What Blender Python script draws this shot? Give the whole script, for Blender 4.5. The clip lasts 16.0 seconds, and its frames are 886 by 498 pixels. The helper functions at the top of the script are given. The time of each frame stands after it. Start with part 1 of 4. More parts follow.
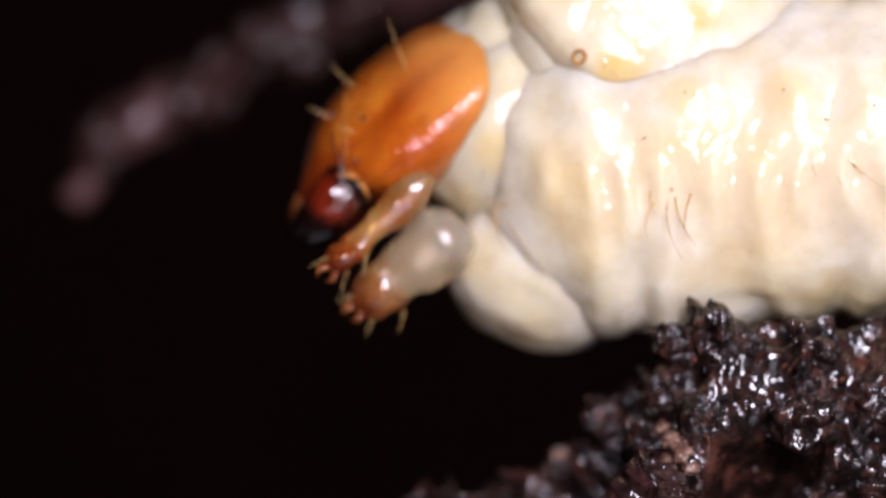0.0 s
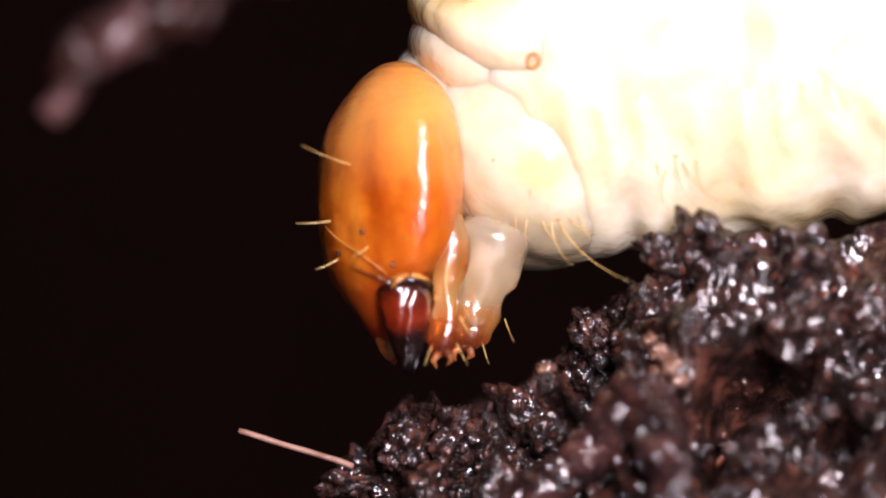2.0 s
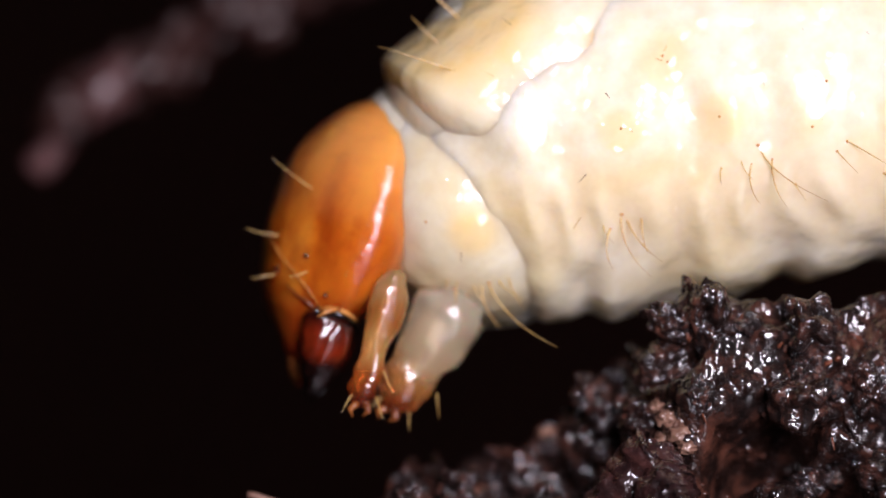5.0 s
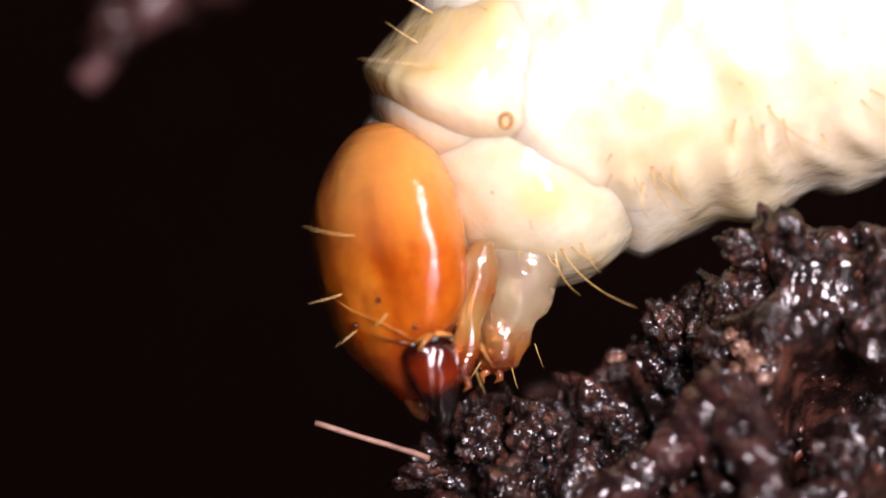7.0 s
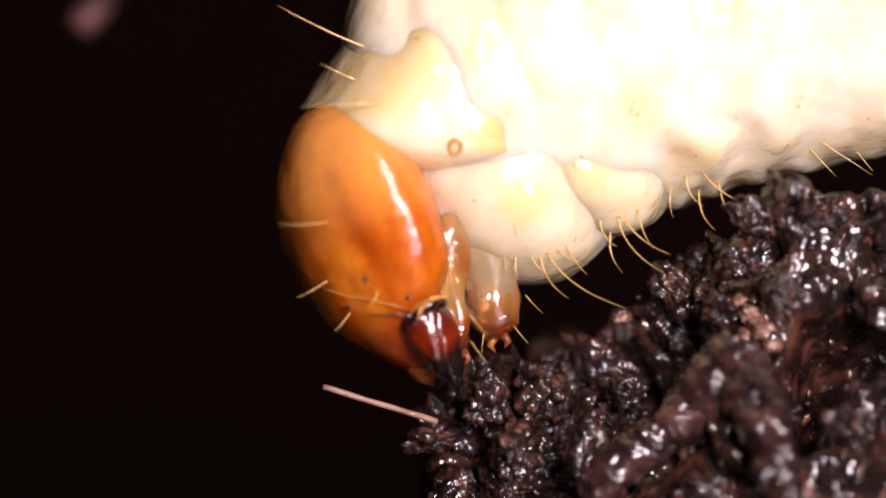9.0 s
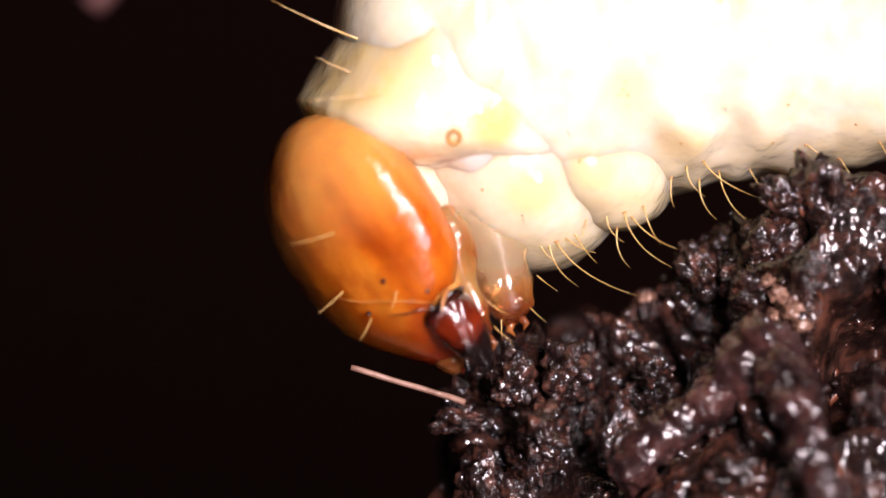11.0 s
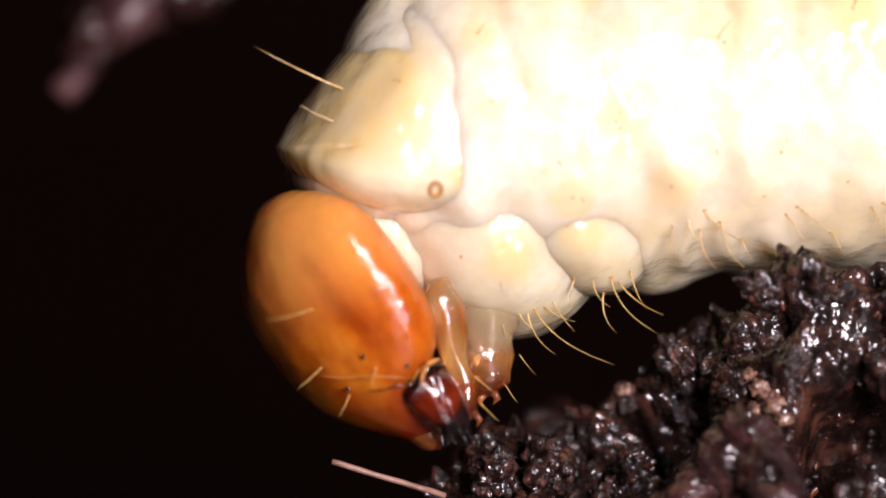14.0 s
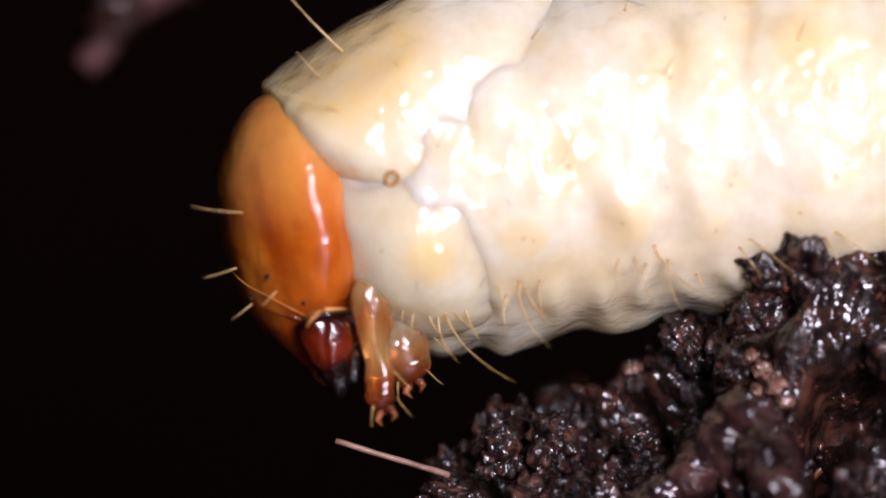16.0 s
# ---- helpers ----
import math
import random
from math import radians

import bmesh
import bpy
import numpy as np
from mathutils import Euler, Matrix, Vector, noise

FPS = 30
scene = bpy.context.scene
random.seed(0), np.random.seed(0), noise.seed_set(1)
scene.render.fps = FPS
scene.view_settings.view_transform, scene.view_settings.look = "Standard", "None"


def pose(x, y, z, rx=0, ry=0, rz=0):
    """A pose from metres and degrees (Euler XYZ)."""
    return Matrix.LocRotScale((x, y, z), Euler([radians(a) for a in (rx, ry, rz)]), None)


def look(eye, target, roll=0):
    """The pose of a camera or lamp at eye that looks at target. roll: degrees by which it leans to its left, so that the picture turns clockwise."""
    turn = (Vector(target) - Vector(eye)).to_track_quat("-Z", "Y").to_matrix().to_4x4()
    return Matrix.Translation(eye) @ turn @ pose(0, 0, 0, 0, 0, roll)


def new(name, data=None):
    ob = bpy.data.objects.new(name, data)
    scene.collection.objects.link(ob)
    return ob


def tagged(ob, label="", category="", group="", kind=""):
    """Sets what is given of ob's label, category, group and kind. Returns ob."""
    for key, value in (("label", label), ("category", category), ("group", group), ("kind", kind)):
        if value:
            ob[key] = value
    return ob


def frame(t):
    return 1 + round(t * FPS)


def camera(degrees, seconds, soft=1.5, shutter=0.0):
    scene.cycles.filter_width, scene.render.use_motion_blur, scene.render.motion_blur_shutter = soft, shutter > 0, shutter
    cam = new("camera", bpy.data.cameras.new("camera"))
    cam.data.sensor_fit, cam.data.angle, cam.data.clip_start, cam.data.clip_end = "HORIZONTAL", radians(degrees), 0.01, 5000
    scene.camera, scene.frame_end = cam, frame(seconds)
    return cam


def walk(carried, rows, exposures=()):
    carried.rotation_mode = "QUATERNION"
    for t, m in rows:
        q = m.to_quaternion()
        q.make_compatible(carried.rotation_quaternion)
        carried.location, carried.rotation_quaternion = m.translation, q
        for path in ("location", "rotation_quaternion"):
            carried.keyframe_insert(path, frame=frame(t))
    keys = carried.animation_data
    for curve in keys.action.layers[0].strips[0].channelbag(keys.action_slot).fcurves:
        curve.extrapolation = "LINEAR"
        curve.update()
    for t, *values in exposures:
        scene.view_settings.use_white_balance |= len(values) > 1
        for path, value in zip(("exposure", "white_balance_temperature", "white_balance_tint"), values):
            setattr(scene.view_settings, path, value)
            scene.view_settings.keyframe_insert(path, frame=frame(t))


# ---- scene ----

S = 0.001  # the place is laid out in millimetres


def mm(x, y, z, rx=0, ry=0, rz=0):
    return pose(x * S, y * S, z * S, rx, ry, rz)


cam = camera(5.984, 16.0, soft=1.5, shutter=0.4)
cam.data.dof.use_dof = True
cam.data.dof.focus_distance = 151.2 * S
cam.data.dof.aperture_fstop = 42.0
path = [
    (0.0, look((12.797 * S, -152.6 * S, -7.331 * S), (1.044 * S, 0, 1.792 * S))),
    (0.5, look((12.804 * S, -149.871 * S, -8.666 * S), (0.772 * S, 0, 0.690 * S))),
    (1.0, look((11.830 * S, -149.219 * S, -9.683 * S), (0.864 * S, 0, 0.009 * S))),
    (1.5, look((12.336 * S, -149.188 * S, -9.526 * S), (1.143 * S, 0, 0.017 * S))),
    (2.0, look((12.841 * S, -149.156 * S, -9.363 * S), (1.343 * S, 0, 0.157 * S))),
    (2.5, look((13.926 * S, -149.106 * S, -8.563 * S), (2.102 * S, 0, 0.331 * S))),
    (3.0, look((14.815 * S, -149.285 * S, -7.671 * S), (2.417 * S, 0, 0.642 * S))),
    (3.2, look((13.959 * S, -149.463 * S, -7.493 * S), (2.386 * S, 0, 0.903 * S))),
    (5.3, look((4.072 * S, -152.2 * S, -5.264 * S), (0.877 * S, 0, 1.287 * S))),
    (5.5, look((3.331 * S, -152.1 * S, -5.120 * S), (0.678 * S, 0, 1.173 * S))),
    (6.0, look((2.236 * S, -150.863 * S, -4.613 * S), (0.282 * S, 0, 0.497 * S))),
    (6.5, look((1.444 * S, -150.313 * S, -3.346 * S), (0.121 * S, 0, 0.286 * S))),
    (7.0, look((0.381 * S, -149.987 * S, -1.973 * S), (-0.098 * S, 0, 0.080 * S))),
    (7.5, look((-0.000 * S, -150.000 * S, 0.000 * S), (-0.000 * S, 0, 0.000 * S))),
    (8.0, look((-0.385 * S, -149.986 * S, 1.998 * S), (-0.231 * S, 0, 0.021 * S))),
    (8.5, look((-1.809 * S, -149.954 * S, 3.226 * S), (-0.264 * S, 0, -0.547 * S))),
    (9.0, look((-3.251 * S, -149.897 * S, 4.494 * S), (-0.268 * S, 0, -0.514 * S))),
    (9.2, look((-3.777 * S, -149.883 * S, 4.569 * S), (-0.509 * S, 0, -0.553 * S))),
    (11.3, look((-9.366 * S, -149.607 * S, 5.478 * S), (-0.676 * S, 0, -0.721 * S))),
    (11.5, look((-9.912 * S, -149.568 * S, 5.576 * S), (-0.618 * S, 0, -0.580 * S))),
    (12.0, look((-10.863 * S, -149.500 * S, 5.623 * S), (-0.622 * S, 0, 0.052 * S))),
    (12.5, look((-11.815 * S, -149.426 * S, 5.669 * S), (-0.566 * S, 0, 0.405 * S))),
    (13.0, look((-12.341 * S, -149.373 * S, 5.954 * S), (-0.768 * S, 0, 0.757 * S))),
    (13.5, look((-12.855 * S, -149.317 * S, 6.262 * S), (-0.570 * S, 0, 0.689 * S))),
    (14.0, look((-11.714 * S, -149.394 * S, 6.659 * S), (-0.475 * S, 0, 0.818 * S))),
    (14.5, look((-10.575 * S, -149.460 * S, 7.060 * S), (-0.190 * S, 0, 0.657 * S))),
    (15.0, look((-7.667 * S, -149.574 * S, 8.301 * S), (-0.060 * S, 0, 0.804 * S))),
    (15.5, look((-6.998 * S, -149.570 * S, 8.935 * S), (-0.289 * S, 0, 0.604 * S))),
    (16.0, look((-5.014 * S, -149.617 * S, 9.461 * S), (-0.494 * S, 0, 0.479 * S))),
]
walk(cam, path, exposures=[(0, -0.67, 5950, 27), (0.5, -0.62, 6050, 26), (1, -0.22, 6250, 29), (1.5, 0.05, 6500, 32), (2, 0.13, 6500, 32), (3, 0.03, 6550, 32), (5.3, -0.58, 6100, 26), (6, -0.5, 6150, 27), (7, -0.1, 6550, 30), (9, -0.13, 6900, 33), (11.3, 0.06, 6800, 32), (12, 0.02, 6800, 32), (13, -0.22, 6700, 28), (15, -0.45, 6350, 28), (16, -0.63, 6050, 28)])

# ---- light: a small work lamp over the soil, and a dim room ----
world = bpy.data.worlds.new("world")
scene.world = world
world.use_nodes = True
world.node_tree.nodes["Background"].inputs["Color"].default_value = (0.75, 0.85, 1.0, 1)
world.node_tree.nodes["Background"].inputs["Strength"].default_value = 0.003
lamp = new("lamp", bpy.data.lights.new("lamp", "AREA"))
lamp.data.shape, lamp.data.size, lamp.data.size_y = "RECTANGLE", 36 * S, 52 * S
lamp.data.energy, lamp.data.color = 0.31, (1.0, 0.975, 0.96)
lamp.matrix_world = look((33 * S, -109 * S, 28 * S), (2 * S, 1 * S, -0.5 * S))


# ---- materials ----
def nodes_of(name):
    m = bpy.data.materials.new(name)
    m.use_nodes = True
    t = m.node_tree
    return m, t, t.nodes["Principled BSDF"]


def noise_node(t, scale, detail=4.0, rough=0.55, coords="Object"):
    c = t.nodes.new("ShaderNodeTexCoord")
    n = t.nodes.new("ShaderNodeTexNoise")
    n.inputs["Scale"].default_value, n.inputs["Detail"].default_value, n.inputs["Roughness"].default_value = scale, detail, rough
    t.links.new(c.outputs[coords], n.inputs["Vector"])
    return n


def ramp_node(t, source, stops):
    r = t.nodes.new("ShaderNodeValToRGB")
    while len(r.color_ramp.elements) < len(stops):
        r.color_ramp.elements.new(0.5)
    for e, (p, c) in zip(r.color_ramp.elements, stops):
        e.position, e.color = p, (*c, 1)
    t.links.new(source, r.inputs["Fac"])
    return r


def mix_node(t, fac, a, b, mode="MIX"):
    m = t.nodes.new("ShaderNodeMix")
    m.data_type, m.blend_type = "RGBA", mode
    for sock, v in ((m.inputs["Factor"], fac), (m.inputs["A"], a), (m.inputs["B"], b)):
        if isinstance(v, (int, float)):
            sock.default_value = v
        elif isinstance(v, tuple):
            sock.default_value = (*v, 1)
        else:
            t.links.new(v, sock)
    return m


def bump_node(t, bsdf, heights, strength, dist):
    last = None
    for h in heights:
        b = t.nodes.new("ShaderNodeBump")
        b.inputs["Strength"].default_value, b.inputs["Distance"].default_value = strength, dist
        t.links.new(h, b.inputs["Height"])
        if last:
            t.links.new(last.outputs["Normal"], b.inputs["Normal"])
        last = b
    t.links.new(last.outputs["Normal"], bsdf.inputs["Normal"])


def coat_relief(t, bsdf, scale, strength, dist, detail=1.0):
    """Wet film: its own, stronger relief breaks the glints."""
    n = noise_node(t, scale, detail, 0.5)
    b = t.nodes.new("ShaderNodeBump")
    b.inputs["Strength"].default_value, b.inputs["Distance"].default_value = strength, dist * S
    t.links.new(n.outputs["Fac"], b.inputs["Height"])
    t.links.new(b.outputs["Normal"], bsdf.inputs["Coat Normal"])


def flesh(t, tone):
    """Cream skin over blotches of yellow fat, with fine grain."""
    big, mid, small = noise_node(t, 420, 2), noise_node(t, 1400, 3), noise_node(t, 5200, 4)
    fat = ramp_node(t, big.outputs["Fac"], [(0.36, tone[0]), (0.56, tone[1]), (0.74, tone[2])])
    veil = ramp_node(t, mid.outputs["Fac"], [(0.35, (0.90, 0.84, 0.74)), (0.6, (1, 1, 1))])
    grain = ramp_node(t, small.outputs["Fac"], [(0.3, (0.93, 0.90, 0.84)), (0.6, (1, 1, 1))])
    c = mix_node(t, 0.75, fat.outputs["Color"], veil.outputs["Color"], "MULTIPLY")
    skinned = mix_node(t, 0.6, c.outputs["Result"], grain.outputs["Color"], "MULTIPLY")
    # this layer holds the yellow pads and the amber shade painted on the undersides
    spot = t.nodes.new("ShaderNodeAttribute")
    spot.attribute_name = "fat"
    ragged = t.nodes.new("ShaderNodeMath")
    ragged.operation = "MULTIPLY"
    t.links.new(spot.outputs["Fac"], ragged.inputs[0])
    t.links.new(ramp_node(t, mid.outputs["Fac"], [(0.25, (0.45, 0.45, 0.45)), (0.6, (1, 1, 1))]).outputs["Color"], ragged.inputs[1])
    return mix_node(t, ragged.outputs["Value"], skinned.outputs["Result"], (0.83, 0.58, 0.22))


TONES = ((0.87, 0.81, 0.66), (0.88, 0.79, 0.58), (0.87, 0.71, 0.39))


def wet_flesh(t, b, scale=0.9):
    b.inputs["Subsurface Weight"].default_value = 0.7
    b.inputs["Subsurface Radius"].default_value = (1.0, 0.9, 0.6)
    b.inputs["Subsurface Scale"].default_value = scale * S
    b.inputs["Roughness"].default_value = 0.45
    b.inputs["Specular IOR Level"].default_value = 0.15
    b.inputs["Coat Weight"].default_value = 1.0
    b.inputs["Coat Roughness"].default_value = 0.05
    coat_relief(t, b, 2200, 1.0, 0.16, 2.0)


def skin(name, tones, trans=0.0, scale=0.9):
    m, t, b = nodes_of(name)
    t.links.new(flesh(t, tones).outputs["Result"], b.inputs["Base Color"])
    wet_flesh(t, b, scale)
    b.inputs["Transmission Weight"].default_value = trans
    fold = noise_node(t, 800, 2)
    bump_node(t, b, [fold.outputs["Fac"]], 0.25, 0.09 * S)
    return m


SKIN = skin("larva skin", TONES)
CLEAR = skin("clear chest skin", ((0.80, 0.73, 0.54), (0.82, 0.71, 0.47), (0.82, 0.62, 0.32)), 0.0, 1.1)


def head_shell():
    m, t, b = nodes_of("head shell")
    c = t.nodes.new("ShaderNodeTexCoord")
    mp = t.nodes.new("ShaderNodeMapping")
    mp.inputs["Scale"].default_value = (1.0, 1.0, 0.28)
    t.links.new(c.outputs["Object"], mp.inputs["Vector"])
    streak, blot, grain = (t.nodes.new("ShaderNodeTexNoise") for _ in range(3))
    for n, sc, d in ((streak, 900, 4), (blot, 380, 2), (grain, 5200, 4)):
        n.inputs["Scale"].default_value, n.inputs["Detail"].default_value = sc, d
        t.links.new(mp.outputs["Vector"], n.inputs["Vector"])
    base = ramp_node(t, streak.outputs["Fac"], [(0.24, (0.27, 0.036, 0.0015)), (0.44, (0.55, 0.13, 0.005)), (0.64, (0.70, 0.24, 0.02))])
    mottle = ramp_node(t, noise_node(t, 1300, 3, 0.6).outputs["Fac"], [(0.38, (0.72, 0.50, 0.38)), (0.54, (1, 1, 1))])
    base = mix_node(t, 0.7, base.outputs["Color"], mottle.outputs["Color"], "MULTIPLY")
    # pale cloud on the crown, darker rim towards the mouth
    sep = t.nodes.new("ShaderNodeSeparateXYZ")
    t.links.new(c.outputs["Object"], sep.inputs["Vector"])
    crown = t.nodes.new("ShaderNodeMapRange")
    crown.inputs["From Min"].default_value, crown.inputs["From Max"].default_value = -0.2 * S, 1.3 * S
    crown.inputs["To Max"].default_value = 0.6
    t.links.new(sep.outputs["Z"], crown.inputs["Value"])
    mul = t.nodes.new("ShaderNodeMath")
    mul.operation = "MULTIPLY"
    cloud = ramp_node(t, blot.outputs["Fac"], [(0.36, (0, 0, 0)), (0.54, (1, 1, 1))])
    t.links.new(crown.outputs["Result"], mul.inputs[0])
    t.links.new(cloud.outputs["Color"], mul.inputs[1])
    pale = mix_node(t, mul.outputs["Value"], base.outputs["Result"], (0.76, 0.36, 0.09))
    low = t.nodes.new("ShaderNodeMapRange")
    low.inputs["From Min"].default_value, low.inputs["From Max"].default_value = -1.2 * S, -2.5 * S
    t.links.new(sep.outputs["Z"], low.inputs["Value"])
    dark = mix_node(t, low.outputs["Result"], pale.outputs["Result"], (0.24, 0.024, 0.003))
    t.links.new(dark.outputs["Result"], b.inputs["Base Color"])
    b.inputs["Subsurface Weight"].default_value = 0.6
    b.inputs["Subsurface Radius"].default_value = (1.0, 0.4, 0.12)
    b.inputs["Subsurface Scale"].default_value = 0.45 * S
    b.inputs["Roughness"].default_value = 0.3
    b.inputs["Coat Weight"].default_value = 1.0
    b.inputs["Coat Roughness"].default_value = 0.13
    # fine cross-striae in the gloss
    fine = t.nodes.new("ShaderNodeMapping")
    fine.inputs["Scale"].default_value = (0.22, 0.22, 1.0)
    t.links.new(c.outputs["Object"], fine.inputs["Vector"])
    striae = t.nodes.new("ShaderNodeTexNoise")
    striae.inputs["Scale"].default_value, striae.inputs["Detail"].default_value = 9000, 2.0
    t.links.new(fine.outputs["Vector"], striae.inputs["Vector"])
    gloss = t.nodes.new("ShaderNodeBump")
    gloss.inputs["Strength"].default_value, gloss.inputs["Distance"].default_value = 1.0, 0.055 * S
    t.links.new(striae.outputs["Fac"], gloss.inputs["Height"])
    t.links.new(gloss.outputs["Normal"], b.inputs["Coat Normal"])
    b.inputs["Specular IOR Level"].default_value = 0.2
    bump_node(t, b, [streak.outputs["Fac"], grain.outputs["Fac"]], 0.3, 0.04 * S)
    return m


HEAD = head_shell()


def plain(name, dark, light, scale, rough, coat=0.0, spec=0.5, sss=0.0, bump=0.2, trans=0.0, depth=0.03):
    m, t, b = nodes_of(name)
    n, g = noise_node(t, scale, 4), noise_node(t, scale * 6, 3)
    r = ramp_node(t, n.outputs["Fac"], [(0.35, dark), (0.65, light)])
    t.links.new(r.outputs["Color"], b.inputs["Base Color"])
    b.inputs["Roughness"].default_value = rough
    b.inputs["Coat Weight"].default_value, b.inputs["Coat Roughness"].default_value = coat, 0.08
    b.inputs["Specular IOR Level"].default_value = spec
    b.inputs["Transmission Weight"].default_value = trans
    if sss:
        b.inputs["Subsurface Weight"].default_value = sss
        b.inputs["Subsurface Scale"].default_value = 0.3 * S
    bump_node(t, b, [n.outputs["Fac"], g.outputs["Fac"]], bump, depth * S)
    return m




def limb_skin(name, stops, span, trans, rough):
    """Clear skin that browns towards the claw: stops along its length."""
    m, t, b = nodes_of(name)
    c, sep, rng_ = t.nodes.new("ShaderNodeTexCoord"), t.nodes.new("ShaderNodeSeparateXYZ"), t.nodes.new("ShaderNodeMapRange")
    t.links.new(c.outputs["Object"], sep.inputs["Vector"])
    mot = noise_node(t, 1500, 3)
    wob = t.nodes.new("ShaderNodeMath")
    wob.operation = "MULTIPLY_ADD"
    wob.inputs[1].default_value = 0.9 * S
    t.links.new(mot.outputs["Fac"], wob.inputs[0])
    t.links.new(sep.outputs["Z"], wob.inputs[2])
    rng_.inputs["From Min"].default_value, rng_.inputs["From Max"].default_value = span[0] * S, span[1] * S
    t.links.new(wob.outputs["Value"], rng_.inputs["Value"])
    r = ramp_node(t, rng_.outputs["Result"], stops)
    t.links.new(r.outputs["Color"], b.inputs["Base Color"])
    b.inputs["Transmission Weight"].default_value = trans
    b.inputs["Roughness"].default_value = rough
    b.inputs["Subsurface Weight"].default_value, b.inputs["Subsurface Scale"].default_value = 0.3, 0.3 * S
    b.inputs["Coat Weight"].default_value, b.inputs["Coat Roughness"].default_value = 1.0, 0.05
    coat_relief(t, b, 2600, 1.0, 0.12, 2.0)
    return m


LEG = limb_skin("clear leg skin", [(0.0, (0.34, 0.07, 0.015)), (0.22, (0.74, 0.33, 0.09)), (0.42, (0.86, 0.66, 0.40)), (1.0, (0.88, 0.78, 0.60))], (-0.4, 2.2), 0.75, 0.16)
AMBER = limb_skin("amber feeler skin", [(0.0, (0.20, 0.03, 0.008)), (0.25, (0.60, 0.15, 0.02)), (0.5, (0.82, 0.46, 0.14)), (0.75, (0.64, 0.24, 0.05)), (1.0, (0.74, 0.44, 0.18))], (-0.4, 1.7), 0.7, 0.15)
JAW = limb_skin("jaw", [(0.0, (0.004, 0.002, 0.002)), (0.4, (0.008, 0.002, 0.0015)), (0.62, (0.17, 0.016, 0.003)), (0.85, (0.02, 0.003, 0.002))], (-0.3, 1.3), 0.0, 0.22)
CLAW = plain("claw", (0.10, 0.02, 0.006), (0.34, 0.11, 0.025), 1500, 0.25, 0.4)
HAIR = plain("bristle", (0.50, 0.27, 0.07), (0.80, 0.55, 0.20), 2500, 0.25, 0.3, 0.6, 0.0, 0.1, 0.2)
DARK_HAIR = plain("dark bristle", (0.10, 0.045, 0.02), (0.22, 0.10, 0.04), 2500, 0.3, 0.2)
EYE = plain("eye spot", (0.012, 0.006, 0.004), (0.03, 0.012, 0.008), 3000, 0.2, 0.4)
RING = plain("breathing hole rim", (0.42, 0.18, 0.04), (0.60, 0.30, 0.09), 2500, 0.3, 0.3, 0.5, 0.2)
SEAM = plain("pale seam", (0.40, 0.13, 0.02), (0.60, 0.26, 0.06), 2500, 0.35, 0.3)


def soil_stuff(name, dark, mid, red, wet):
    m, t, b = nodes_of(name)
    big, med, fine, spark = noise_node(t, 330, 4), noise_node(t, 1900, 5, 0.65), noise_node(t, 7000, 3, 0.6), noise_node(t, 3200, 2)
    r = ramp_node(t, med.outputs["Fac"], [(0.34, dark), (0.5, mid), (0.68, red)])
    r2 = ramp_node(t, big.outputs["Fac"], [(0.35, (0.55, 0.5, 0.5)), (0.7, (1.2, 1.1, 1.05))])
    c = mix_node(t, 1.0, r.outputs["Color"], r2.outputs["Color"], "MULTIPLY")
    t.links.new(c.outputs["Result"], b.inputs["Base Color"])
    rr = t.nodes.new("ShaderNodeMapRange")
    rr.inputs["From Min"].default_value, rr.inputs["From Max"].default_value = 0.35, 0.65
    rr.inputs["To Min"].default_value, rr.inputs["To Max"].default_value = wet, wet + 0.4
    t.links.new(spark.outputs["Fac"], rr.inputs["Value"])
    t.links.new(rr.outputs["Result"], b.inputs["Roughness"])
    b.inputs["Specular IOR Level"].default_value = 0.12
    b.inputs["Coat Roughness"].default_value = 0.08
    b.inputs["Coat IOR"].default_value = 1.7
    # water stands in patches only
    film = ramp_node(t, noise_node(t, 900, 2).outputs["Fac"], [(0.34, (0.08, 0.08, 0.08)), (0.47, (1, 1, 1))])
    t.links.new(film.outputs["Color"], b.inputs["Coat Weight"])
    coat_relief(t, b, 6000, 1.0, 0.06, 1.0)
    bump_node(t, b, [med.outputs["Fac"], fine.outputs["Fac"]], 0.6, 0.07 * S)
    return m


SOIL = soil_stuff("wet soil", (0.003, 0.0013, 0.001), (0.018, 0.008, 0.006), (0.10, 0.038, 0.024), 0.35)
CRUMB = soil_stuff("soil crumb", (0.003, 0.0014, 0.001), (0.018, 0.008, 0.006), (0.105, 0.040, 0.026), 0.35)
PALE = soil_stuff("pale crumb", (0.07, 0.035, 0.025), (0.16, 0.085, 0.06), (0.28, 0.17, 0.12), 0.25)
WOOD = soil_stuff("rotten wood", (0.012, 0.006, 0.006), (0.040, 0.018, 0.017), (0.10, 0.040, 0.034), 0.2)
TWIG = plain("twig bark", (0.16, 0.075, 0.05), (0.38, 0.22, 0.16), 1800, 0.5, 0.2, 0.5, 0, 0.6)
FIBRE = plain("plant fibre", (0.05, 0.012, 0.006), (0.18, 0.05, 0.02), 1800, 0.3, 0.3, 0.5, 0, 0.5)
DULL = plain("dull soil", (0.006, 0.0024, 0.002), (0.04, 0.015, 0.012), 900, 0.4, 0.3, 0.4, 0, 0.8)
ROOT = plain("root bark", (0.03, 0.012, 0.011), (0.10, 0.042, 0.04), 700, 0.4, 0.15, 0.5, 0, 0.8)


